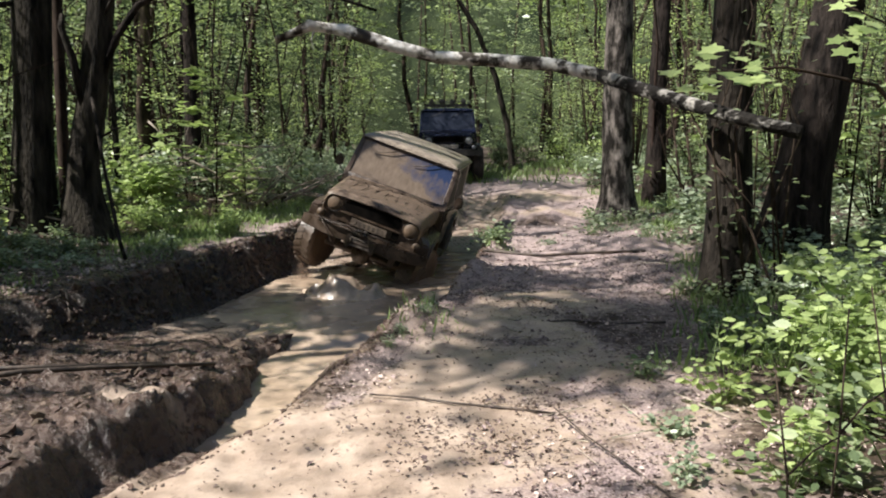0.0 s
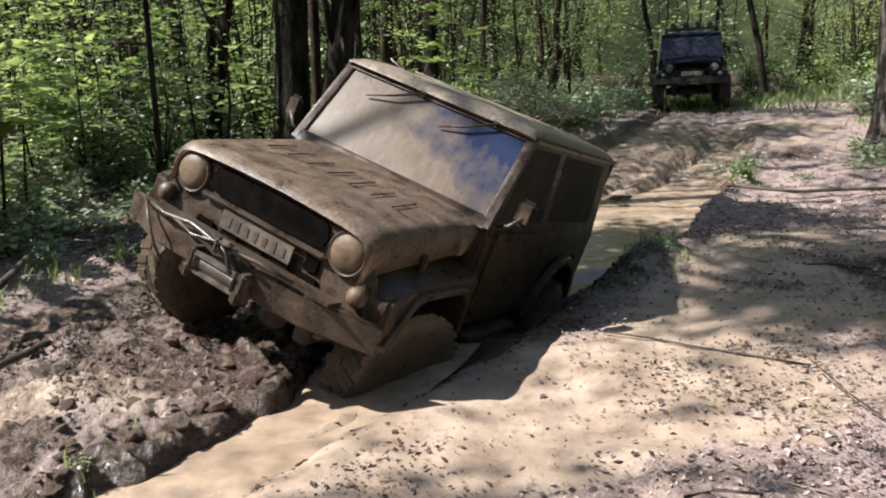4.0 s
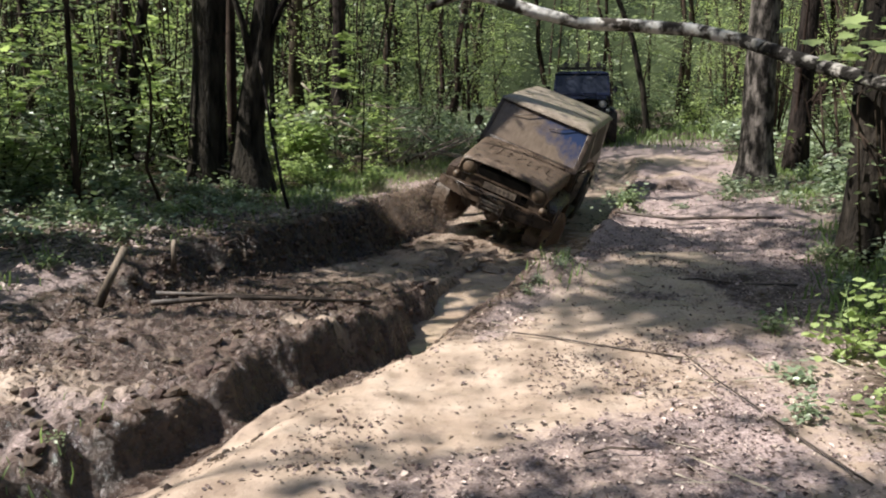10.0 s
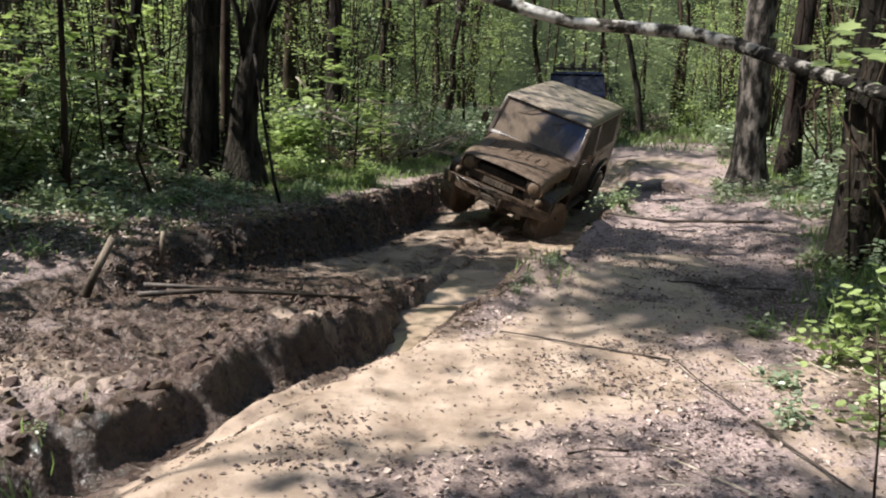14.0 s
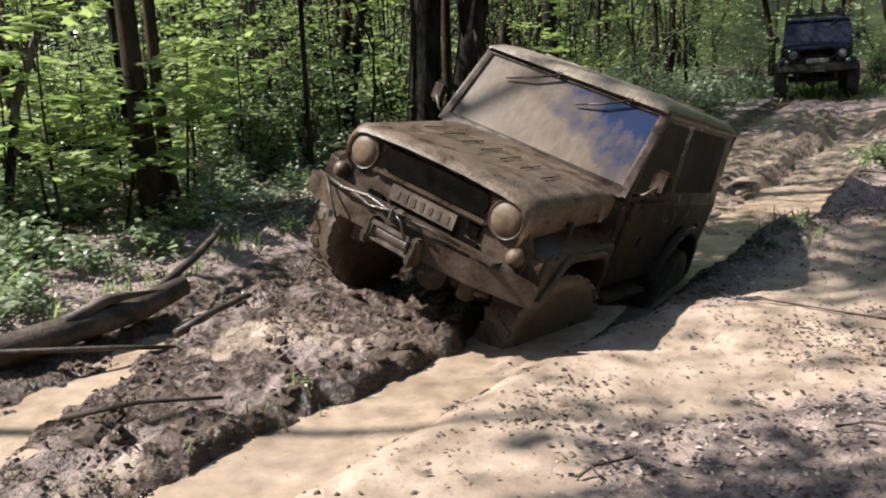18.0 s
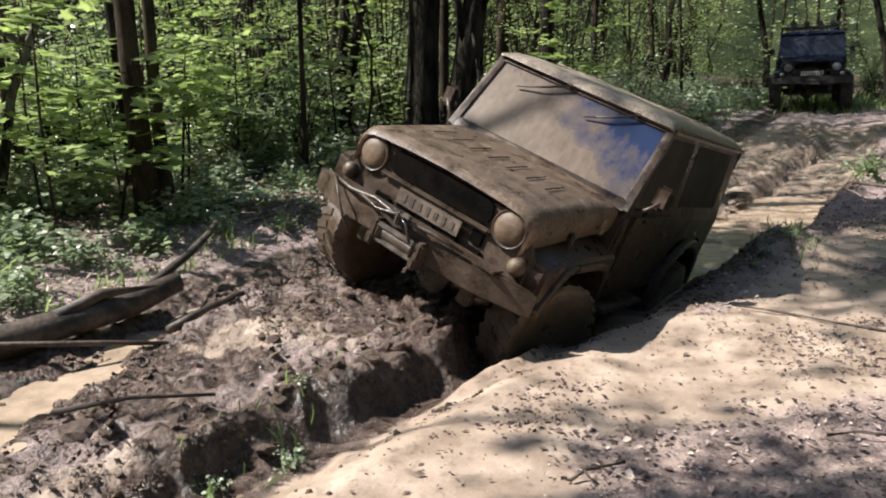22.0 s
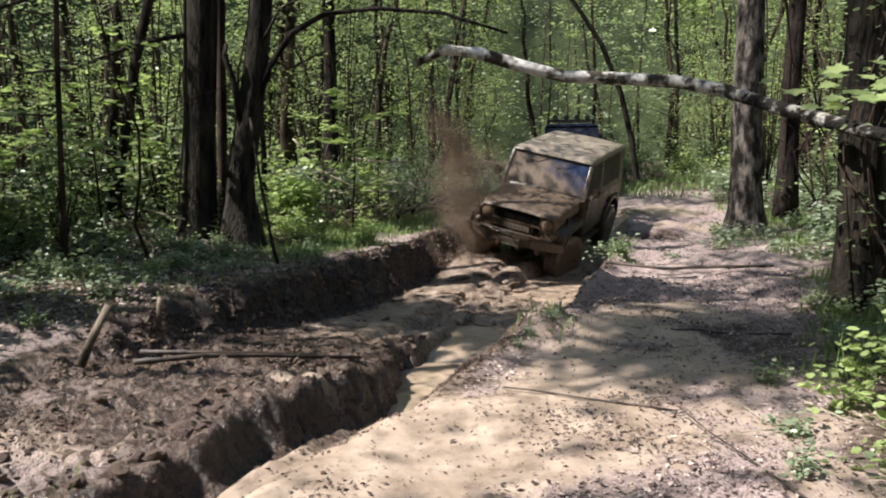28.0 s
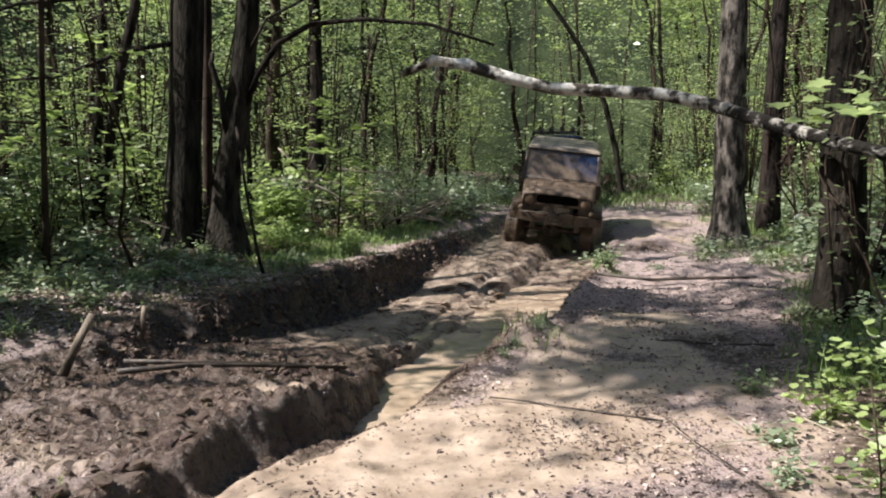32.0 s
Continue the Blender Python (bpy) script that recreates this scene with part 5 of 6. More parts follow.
stick("branch", [(-2.87, 2.72, .09), (-2.55, 2.88, .12), (-2.2, 3.03, .1)], .014, .008, WETWOOD, "thin muddy branch on the clods", "branch")
stick("pole", [(-2.3, 5.55, .12), (-1.9, 5.9, .07), (-1.5, 6.15, .0), (-.75, 6.6, -.15)], .024, .014, WETWOOD, "long wet pole bedded in the mud of the ridge", "branch")
stick("pole", [(-2.35, 5.8, .13), (-1.8, 6.12, .03), (-1.15, 6.45, -.08)], .02, .012, WETWOOD, "wet pole bedded beside another in the mud", "branch")
stick("stub", [(-2.72, 5.6, .08), (-2.67, 5.74, .27), (-2.61, 5.9, .47)], .036, .03, GREYWOOD, "pale broken stub of wood leaning out of the bank", "branch")
stick("stub", [(-2.45, 6.5, .15), (-2.46, 6.55, .34), (-2.47, 6.6, .40)], .025, .02, GREYWOOD, "short broken stub standing in the bank", "branch")
stick("twig", [(1.40, 4.60, .06), (1.44, 4.2, .055), (1.53, 3.8, .045), (1.61, 3.4, .035), (1.72, 3.0, .02)], .004, .006, WETWOOD, "long thin twig rising from the leaf litter", "twig")
stick("root", [(.38, 5.22, .0), (.52, 5.14, .008), (.66, 5.10, .0), (.86, 4.95, .008), (1.0, 4.9, .0), (1.2, 4.78, .01), (1.42, 4.68, .0)], .006, .008, WETWOOD, "thin root crossing the mud of the track", "root")
stick("root", [(1.45, 6.97, .0), (1.7, 6.93, .01), (1.9, 6.83, .0), (2.2, 6.82, .012), (2.55, 6.66, .0), (3.0, 6.6, .01)], .007, .009, WETWOOD, "root lying across the track", "root")
stick("root", [(2.2, 10.4, .1), (2.9, 10.1, .05), (3.6, 10.2, .05), (4.3, 10.0, .08)], .02, .02, WETWOOD, "root lying across the track", "root")
stick("twig", [(-.47, 2.72, .012), (-.42, 2.78, .03), (-.35, 2.82, .03), (-.27, 2.90, .015)], .008, .005, WETWOOD, "forked twig lying on the pale mud", "twig", [[(-.43, 2.78, .035), (-.40, 2.72, .03), (-.36, 2.70, .015)]])
stick("twig", [(.55, 3.3, .015), (.68, 3.34, .025), (.84, 3.33, .02)], .008, .006, WETWOOD, "short twig lying on the pale mud", "twig")
stick("fallen_tree", [(-9.6, 14.2, .75), (-7.5, 13.6, .72), (-5.5, 13.0, .66), (-3.9, 12.4, .5)], .14, .10, BARK, "dark mossy trunk fallen in the undergrowth", "fallen tree")
stick("fallen_tree", [(-11, 17.5, 1.2), (-8, 16.4, 1.15), (-5.6, 15.4, 1.05), (-4.2, 15.0, .9)], .12, .08, BARK, "dark trunk propped over the undergrowth", "fallen tree")
stick("fallen_tree", [(-7.4, 16.9, 1.25), (-6.3, 16.9, 1.38), (-5.3, 16.8, 1.5)], .06, .05, DEADWOOD, "pale barkless trunk lying in the sun", "fallen tree")
stick("fallen_tree", [(-9.5, 8.6, .9), (-7.8, 8.7, .85), (-6.4, 8.9, .8)], .10, .08, BARK, "dark rotten trunk under the shrubs", "fallen tree")
stick("leaning_stick", [(-2.62, 10.7, 2.1), (-2.38, 10.1, 1.3), (-2.12, 9.5, .5), (-2.02, 9.3, .3)], .018, .022, BARK, "thin dark stick leaning on the bent tree", "branch", [[(-2.5, 10.4, 1.6), (-2.3, 10.4, 1.72), (-2.2, 10.4, 1.75)]])
for path, r in (([(-2.5, 15, 1.35), (-1.9, 15, 1.05), (-1.34, 15, .68)], .03), ([(-.64, 14.5, 1.08), (-.5, 14.5, .95), (-.33, 14.5, .80)], .032), ([(-1.02, 14.6, .42), (-.85, 14.6, .62), (-.64, 14.6, .84)], .022),
                ([(-1.8, 15.5, 1.5), (-1.2, 15.5, 1.42), (-.7, 15.5, 1.42)], .024), ([(-2.9, 15.2, 1.9), (-2.4, 15.2, 1.4), (-2.0, 15, .8)], .018), ([(-2.6, 15.3, 1.3), (-2.3, 15.2, .9), (-2.2, 15, .5)], .016),
                ([(-1.5, 15.4, 1.5), (-1.1, 15.2, 1.1), (-.9, 15, .6)], .014), ([(-3.1, 15.6, 1.1), (-2.2, 15.6, 1.25), (-1.2, 15.6, 1.15)], .016), ([(-1.9, 14.8, .5), (-1.3, 14.8, .62), (-.4, 14.7, .55)], .018)):
    stick("dead_branch", path, r, r * .55, DEADWOOD, "bleached dead branch in a brush heap", "branch", [[path[1], tuple(Vector(path[1]) + Vector((.12, 0, .22))), tuple(Vector(path[1]) + Vector((.18, .1, .4)))]])["group"] = "branches of the brush heap"
rnd = random.Random(88)
for k in range(46):
    x, y = (rnd.uniform(-9, -3.4), rnd.uniform(10.5, 18)) if k < 26 else (rnd.uniform(-3.2, -.2), rnd.uniform(14.2, 16))
    z, a, l = float(ground_z(x, y, False)) + rnd.uniform(.05, .5), rnd.uniform(-.7, .7), rnd.uniform(.7, 2.2)
    p = [Vector((x, y, z)), Vector((x + l * .5, y + .2, z + l * .5 * math.sin(a) + .05)), Vector((x + l * math.cos(a), y + .3, z + l * math.sin(a)))]
    if min(v.z for v in p) > .05:
        stick("dead_branch", p, rnd.uniform(.012, .03), .008, DEADWOOD, "bleached dead branch lying in the undergrowth", "branch", [[p[1], p[1] + Vector((.15, 0, .2)), p[1] + Vector((.3, .1, .45))]])["group"] = "dead branches of the undergrowth"
# the first one's high unseen crown is added to shade the right-hand trunks
for x, y, h, lx, r in ((-5.0, 6.5, 15.5, .01, .10), (-5.02, 6.85, 11.5, .02, .065), (-8.2, 18.9, 10, .05, .10), (-7.75, 18.7, 10, .08, .11), (-11.1, 20.7, 11, 0, .12), (-7.0, 6.2, 8, .12, .05), (-7.9, 8.0, 9, -.1, .07), (-4.6, 9.3, 12, .06, .035)):
    big_tree(x, y, r, h, int(x * 10) + 300, (lx, 0), THIN_BARK, "dark slender tree of the thicket", .84 if h > 11 else .3, 10, 30 if h > 15 else 7 if h > 11 else 12, .18 if h > 15 else .16 if h > 11 else .11, 1.3 if h > 15 else .8 if h > 11 else 1.9)

stick("leaning_tree", [(-6.6, 6.2, .1), (-6.35, 6.4, 1.5), (-5.95, 6.7, 2.6), (-5.3, 7.1, 3.7), (-4.9, 7.3, 4.4)], .05, .03, GREY_BARK, "pale grey stem leaning over the thicket", "tree", [[(-6.2, 6.5, 2.0), (-6.6, 6.4, 2.25), (-7.1, 6.4, 2.3)]])
stick("leaning_branch", [(3.5, 7.6, 2.1), (3.75, 7.25, 1.3), (4.0, 7.0, .7), (4.2, 6.8, .0)], .008, .014, THIN_BARK, "thin dead branch leaning beside the thick trunk", "branch", [[(3.75, 7.25, 1.3), (4.0, 7.1, 1.0), (4.3, 7.0, .5)]])
# ---- shrubs at the edge of the track ----
bright = [plant("shrub", plant_data(260 + k, .85 + .2 * k, .6, 12, 3, .12, stem=.006, fine=True), GRASS, LEAF_YELLOW, "sunlit light-green shrub at the track's edge", "shrub", "foliage") for k in range(4)]
rnd = random.Random(77)
used = set()
for i, (x, y) in enumerate(((2.45, 4.6), (2.15, 3.5), (2.55, 3.3), (3.45, 4.9), (3.7, 5.5), (2.95, 4.8), (2.95, 4.2), (3.3, 4.6), (3.9, 5.0), (3.2, 3.6), (3.7, 4.2), (4.2, 5.5))):
    ob = bright[i % 4] if i < 4 else copy_thing(bright[i % 4], Matrix())
    stand(ob, x, y, rnd.uniform(0, 360), rnd.uniform(.5, .85), rnd.uniform(-6, 6))
    ob["group"] = "shrubs at the track's edge"
rnd2 = random.Random(78)
for k in range(26):
    # light-green growth on the sunny part of the bank
    x, y, low = (rnd2.uniform(-2.7, -.9), rnd2.uniform(11.7, 13.2), .38) if k < 18 else (rnd2.uniform(-3.0, -2.1), rnd2.uniform(12.8, 14.3), .95)
    ob = copy_thing(bright[k % 4], Matrix())
    stand(ob, x, y, rnd2.uniform(0, 360), low * rnd2.uniform(.8, 1.2), rnd2.uniform(-6, 6))
    tagged(ob, "low sunlit light-green growth on the bank" if k < 18 else "light-green shrub in the sun behind the twin trunks", "shrub", "green growth on the bank")
for k, (x, y, h, a) in enumerate(((1.78, 2.95, .75, -.1), (2.0, 3.05, .95, .12), (2.12, 2.9, .8, .3), (2.4, 3.2, 1.0, -.2))):
    stick("shoot", [(x, y, -.02), (x + a * .25, y, h * .5), (x + a * .6, y + .05, h)], .006, .003, THIN_BARK, "thin bare shoot rising from the leaf litter", "twig", [[(x + a * .25, y, h * .5), (x + a * .25 + .1, y, h * .62), (x + a * .25 + .2, y, h * .68)]])
shoots = new("climbing_shoots")
leaf = [leaf_quads(rnd, (4.0 + rnd.uniform(-.45, .6), 7.15 + rnd.uniform(-.3, .3), rnd.uniform(.4, 3.6)), 5, (.14, .14, .08), .085) for k in range(60)]
raw_part("foliage", tubes(leaf), LEAF, shoots, smooth_shade=False)
for k in range(9):
    raw_part("stem", tube_data([(4.0 + rnd.uniform(-.3, .5), 7.2, 0), (4.0 + rnd.uniform(-.4, .6), 7.15, 1.6), (4.0 + rnd.uniform(-.5, .7), 7.1, 3.2)], [.012, .009, .004], 5), THIN_BARK, shoots)
tagged(shoots, "thin leafy shoots growing round the thick trunk", "plant")


def lobed_leaf(c, d, up, s):
    """A flat five-lobed leaf."""
    w = d.cross(up).normalized()
    rim = [(0, 0), (.15, .28), (.05, .55), (.42, .38), (.62, .52), (.7, .2), (1.0, 0), (.7, -.2), (.62, -.52), (.42, -.38), (.05, -.55), (.15, -.28)]
    V = [c + d * (a * s) + w * (b * s) + up * (.05 * s * abs(b)) for a, b in rim]
    return [c + d * (.4 * s)] + V, [(0, 1 + k, 1 + (k + 1) % 12) for k in range(12)]




def young_maple(seed, height):
    """A thin stem with flat tiers of lobed leaves."""
    rnd = random.Random(seed)
    ob = new("maple_sapling")
    top = Vector((rnd.uniform(-.3, .3), rnd.uniform(-.2, .2), height))
    raw_part("stem", tube_data([(0, 0, -.05), top * .5 + Vector((.05, 0, 0)), top], [.016, .012, .005], 6), THIN_BARK, ob)
    pts = []
    for k in range(9):
        p = top * (.3 + .7 * k / 8)
        a = rnd.uniform(0, 6.28)
        tip = p + Vector((math.cos(a), math.sin(a), .12)) * rnd.uniform(.35, .7)
        raw_part("twig", tube_data([p, p.lerp(tip, .5) + Vector((0, 0, .03)), tip], [.006, .004, .002], 5), THIN_BARK, ob)
        for j in range(14):
            c = p.lerp(tip, rnd.uniform(.3, 1.1)) + Vector((rnd.gauss(0, .09), rnd.gauss(0, .09), rnd.gauss(0, .03)))
            b = rnd.uniform(0, 6.28)
            pts.append(lobed_leaf(c, Vector((math.cos(b), math.sin(b), -.2)).normalized(), Vector((rnd.gauss(0, .25), rnd.gauss(0, .25), 1)).normalized(), rnd.uniform(.10, .19)))
    raw_part("foliage", tubes(pts), LEAF_YELLOW, ob, smooth_shade=False)
    return tagged(ob, "young maple sapling with tiers of bright leaves", "sapling")


maples = [young_maple(500 + k, (1.5, 2.2, 2.9)[k]) for k in range(3)]
scatter(maples, [(-5.7, 7.6), (-6.3, 7.0), (-5.5, 9.2), (-7.2, 8.4), (-4.4, 10.0), (-6.6, 9.8), (-4.9, 6.9), (-8.2, 9.0), (-5.3, 11.2), (-1.6, 13.6), (-2.1, 14.1), (-6.9, 11.4), (6.9, 9.6), (7.2, 13.4), (-8.8, 10.6), (-4.2, 12.8), (-5.9, 8.6), (-7.6, 7.4), (-6.1, 10.6), (-7.9, 12.6), (-9.4, 8.4), (-5.2, 13.4), (-1.2, 14.9), (-6.7, 13.1), (-5.4, 5.7), (-6.0, 6.2), (-5.2, 6.3), (-6.6, 5.8), (-5.6, 6.9), (-6.9, 6.6), (-7.3, 6.0)], 27, (.75, 1.15), "young maples")
spray = new("maple_branch")
pts = []
for k in range(20):
    c = Vector((2.55 + rnd.gauss(0, .17), 4.9 + rnd.gauss(0, .2), 1.98 + rnd.gauss(0, .07)))
    a = rnd.uniform(2.2, 5.2)
    pts.append(lobed_leaf(c, Vector((math.cos(a), math.sin(a) * .6, -.25)).normalized(), Vector((rnd.gauss(0, .2), -.35, .95)).normalized(), rnd.uniform(.10, .16)))
for k in range(22):
    c = Vector((3.45 + rnd.gauss(0, .2), 4.85 + rnd.gauss(0, .2), 2.28 + rnd.gauss(0, .13)))
    a = rnd.uniform(2.2, 5.2)
    pts.append(lobed_leaf(c, Vector((math.cos(a), math.sin(a) * .6, -.35)).normalized(), Vector((rnd.gauss(0, .2), -.35, .95)).normalized(), rnd.uniform(.09, .15)))
raw_part("foliage", tubes(pts), LEAF_YELLOW, spray, smooth_shade=False)
raw_part("stem", tubes([tube_data([(4.4, 5.1, 1.2), (3.6, 5.0, 1.9), (2.9, 4.9, 2.0), (2.4, 4.9, 1.97)], [.02, .014, .009, .004], 6), tube_data([(4.4, 5.1, 1.2), (4.0, 5.0, 1.9), (3.6, 4.9, 2.25), (3.2, 4.8, 2.35)], [.02, .014, .009, .004], 6),
                         tube_data([(4.6, 5.2, .0), (4.5, 5.15, .6), (4.4, 5.1, 1.25)], [.03, .026, .022], 8)]), THIN_BARK, spray)
tagged(spray, "young maple with bright lobed leaves reaching over the track", "sapling")
for k, (x, y, s) in enumerate(((2.45, 11.25, .9), (2.55, 11.0, .7), (.72, 6.6, .24), (.95, 6.9, .26), (.6, 6.35, .22), (1.05, 7.2, .28), (3.4, 11.4, .5), (4.3, 12.0, .6), (-1.75, 2.9, .25), (-2.0, 2.6, .28), (-1.9, 3.3, .22), (1.75, 3.7, .4), (1.95, 4.3, .5), (2.2, 5.2, .5))):
    ob = copy_thing(herbs[k % 3], Matrix())
    stand(ob, x, y, 57 * k, s, 0)
    ob["group"] = "weeds on the track"

for k, (x, y, s) in enumerate(((4.95, 13.7, .8), (5.2, 13.45, .7), (5.6, 13.4, .75), (5.95, 13.7, .8), (5.05, 14.2, .7), (4.6, 12.5, .9), (4.75, 12.2, .7), (3.75, 7.2, .6), (4.0, 6.95, .7), (4.3, 7.05, .8), (3.7, 7.7, .5), (4.5, 7.3, .8), (3.5, 6.6, .5), (3.2, 6.2, .45), (4.9, 11.4, .7), (5.3, 12.0, .8))):
    ob = copy_thing(herbs[k % 3], Matrix())
    stand(ob, x, y, 83 * k, s, 0)
    ob["group"] = "plants round the tree feet"
scatter([copy_thing(h, Matrix()) for h in herbs], spots(44, 33, (-4.8, -1.6, 7.2, 11), lambda x, y: x < float(bank_edge(y)) - .35), 29, (.35, .75), "plants of the bank")

# roots that hang out of the cut bank
rnd = random.Random(71)
for k in range(18):
    y = rnd.uniform(7.0, 12.5)
    x = float(bank_edge(y)) + rnd.uniform(-.12, .06)
    z = float(ground_z(x - .2, y, False))
    dx, dy = rnd.uniform(.05, .2), rnd.uniform(-.25, .25)
    stick("root", [(x - .15, y - .3 * dy, z - .06), (x + .02, y, z - .02), (x + dx, y + dy * .6, z - rnd.uniform(.1, .2)), (x + dx + .05, y + dy, z - rnd.uniform(.25, .4))], rnd.uniform(.008, .018), .004, WETWOOD, "thin root hanging out of the cut bank", "root")["group"] = "roots of the cut bank"

# ---- loose matter ----


def accepted(n, seed, box, weight):
    r = np.random.RandomState(seed)
    xs, ys = [], []
    got = 0
    while got < n:
        x, y = r.uniform(box[0], box[1], 4 * n), r.uniform(box[2], box[3], 4 * n)
        ok = r.rand(4 * n) < weight(x, y)
        xs.append(x[ok]), ys.append(y[ok])
        got += int(ok.sum())
    return np.concatenate(xs)[:n], np.concatenate(ys)[:n]


def bulk(name, shape, faces, xy, sizes, mat, label, category, seed, tilt=0.5, lift=0.0, jitter=0.0, stretch=(1, 1, 1)):
    """Many small pieces of one shape, turned and scaled at random, laid on the ground."""
    r = np.random.RandomState(seed)
    x, y = xy
    n = len(x)
    z = ground_z(x, y)
    S = np.asarray(shape, float)
    P = np.repeat(S[None], n, 0) * (1 + r.uniform(-jitter, jitter, (n, len(S), 1))) * np.asarray(stretch)
    P = P * r.uniform(sizes[0], sizes[1], n)[:, None, None] * (0.5 + r.rand(n) ** 2)[:, None, None]
    a, b, c = r.uniform(0, 2 * np.pi, n), r.normal(0, tilt, n), r.normal(0, tilt, n)
    def rot(P, i, j, t):
        u, v = P[:, :, i].copy(), P[:, :, j].copy()
        P[:, :, i], P[:, :, j] = u * np.cos(t)[:, None] - v * np.sin(t)[:, None], u * np.sin(t)[:, None] + v * np.cos(t)[:, None]
    rot(P, 1, 2, b), rot(P, 0, 2, c), rot(P, 0, 1, a)
    P += np.stack([x, y, z + lift], -1)[:, None]
    F = (np.asarray(faces)[None] + (np.arange(n) * len(S))[:, None, None]).reshape(-1, len(faces[0]))
    me = mesh_from(name, P.reshape(-1, 3), F)
    me.materials.append(mat)
    return tagged(new(name, me), label, category, kind="stuff")


bm = bmesh.new()
bmesh.ops.create_icosphere(bm, subdivisions=1, radius=1)
ICO = [tuple(v.co) for v in bm.verts]
ICOF = [tuple(v.index for v in f.verts) for f in bm.faces]
bm.free()
muddy = lambda x, y: smooth(-.15, .25, x - bank_edge(y)) * (1 - smooth(-.1, .12, x - road_edge(y)))
berm = lambda x, y: muddy(x, y) * (1 - .85 * (np.abs(x - rut_line(y)) < .3)) * (.12 + smooth(-.1, .35, fbm(x, y, 2.1, 123))) * (1 - .85 * smooth(7, 8.3, y))
rim = lambda x, y: np.exp(-((x - road_edge(y) - .02) / .12) ** 2) * smooth(-.3, .3, fbm(x, y, 1.9, 133)) * (.12 + .88 * smooth(4.4, 5.4, y))
onroad = lambda x, y: smooth(0, .3, x - road_edge(y)) * (1 - smooth(-.4, .4, x - shoulder(y))) * (.08 + smooth(.05, .45, fbm(x, y, 1.4, 143)))
bulk("mud_clods", ICO, ICOF, accepted(24000, 1, (-4, 1.5, 1.4, 9), berm), (.004, .015), CLOD, "broken clods of dark wet mud along the ruts", "mud", 2, .5, -.003, .4, (1.3, 1, .38))
bulk("bank_clods", ICO, ICOF, accepted(2600, 31, (-4, 2, 6, 15), lambda x, y: np.exp(-((x - bank_edge(y) - .1) / .2) ** 2) * smooth(6, 7, y)), (.008, .034), CLOD, "crumbling clods of dark soil along the cut bank", "mud", 32, .6, .0, .4, (1.2, 1, .7))
bulk("rim_clods", ICO, ICOF, accepted(1100, 3, (-3, 4, 1.4, 14), rim), (.006, .02), CLOD, "crumbled mud along the rut's rim", "mud", 4, 1.0, .0, .35, (1, 1, .7))
bulk("mud_crumbs", ICO, ICOF, accepted(6500, 5, (-2, 4.5, 1.4, 12), onroad), (.002, .011), CLOD, "dark crumbs of mud spattered over the track", "mud", 6, .6, .0, .35, (1.4, 1, .35))
LEAFQ, LEAFF = [(0, 0, 0), (.5, .3, .10), (1, 0, .02), (.5, -.3, .10)], [(0, 1, 2), (0, 2, 3)]
litter_on = lambda x, y: np.clip(zone_colours(x, y)[0] * 1.0 + .5 * zone_colours(x, y)[1] * smooth(-1.5, -.2, x - bank_edge(y)) * (x < bank_edge(y)) + .05 * onroad(x, y), 0, 1)
bulk("leaf_litter", LEAFQ, LEAFF, accepted(20000, 7, (-.6, 5.5, 1.4, 9), litter_on), (.018, .045), LITTER, "pinkish-brown dead leaves strewn over the track", "leaf litter", 8, .35, .008)
bulk("leaf_litter", LEAFQ, LEAFF, accepted(14000, 9, (-8, 0, 2, 11), lambda x, y: smooth(-4.5, -1.2, x - bank_edge(y)) * (1 - smooth(-.35, -.1, x - bank_edge(y)))), (.025, .065), LITTER, "dead leaves strewn over the bank", "leaf litter", 10, .4, .008)
bulk("leaf_litter", LEAFQ, LEAFF, accepted(3500, 11, (1, 6, 9, 18), litter_on), (.03, .06), LITTER, "dead leaves on the far track", "leaf litter", 12, .35, .01)
bulk("leaf_crumbs", LEAFQ, LEAFF, accepted(14500, 25, (-2, 4.5, 1.4, 10), lambda x, y: np.clip(onroad(x, y) + .5 * litter_on(x, y) * (x > road_edge(y)) + .9 * np.exp(-(((x - .95) / .3) ** 2 + ((y - 7) / .45) ** 2)) + .8 * np.exp(-(((x - 1.68 + .6 * (y - 6.3)) / .4) ** 2 + ((y - 6.35) / .25) ** 2)), 0, 1)), (.014, .04), CRUMB, "dark rotting leaf scraps trodden into the mud", "leaf litter", 26, .3, .007)
bulk("twig_litter", [(0, .01, 0), (0, -.01, 0), (0, 0, .018), (1, .006, 0), (1, -.006, 0), (1, 0, .01)], [(0, 1, 4, 3), (1, 2, 5, 4), (2, 0, 3, 5)], accepted(700, 13, (-6, 5, 1.6, 11), lambda x, y: np.maximum(smooth(-2.4, -.8, x - bank_edge(y)) * (1 - smooth(-.35, -.1, x - bank_edge(y))), .35 * litter_on(x, y) * (x > road_edge(y)))), (.10, .38), DEADWOOD, "thin dead twigs scattered among the leaves", "twigs", 14, .12, .012)
BLADE, BLADEF = [(-.06, 0, 0), (.06, 0, 0), (.05, .12, .55), (-.05, .12, .55), (0, .38, .95)], [(0, 1, 2), (0, 2, 3), (3, 2, 4)]
lawn = lambda x, y: smooth(-2.6, -1.2, x - bank_edge(y)) * (1 - smooth(-.5, -.15, x - bank_edge(y))) * (.12 + smooth(-.05, .35, fbm(x, y, .9, 153)))
bulk("grass", BLADE, BLADEF, accepted(5200, 15, (-6, 1.5, 4, 19), lawn), (.05, .12), GRASS, "short green grass on the bank", "grass", 16, .25)
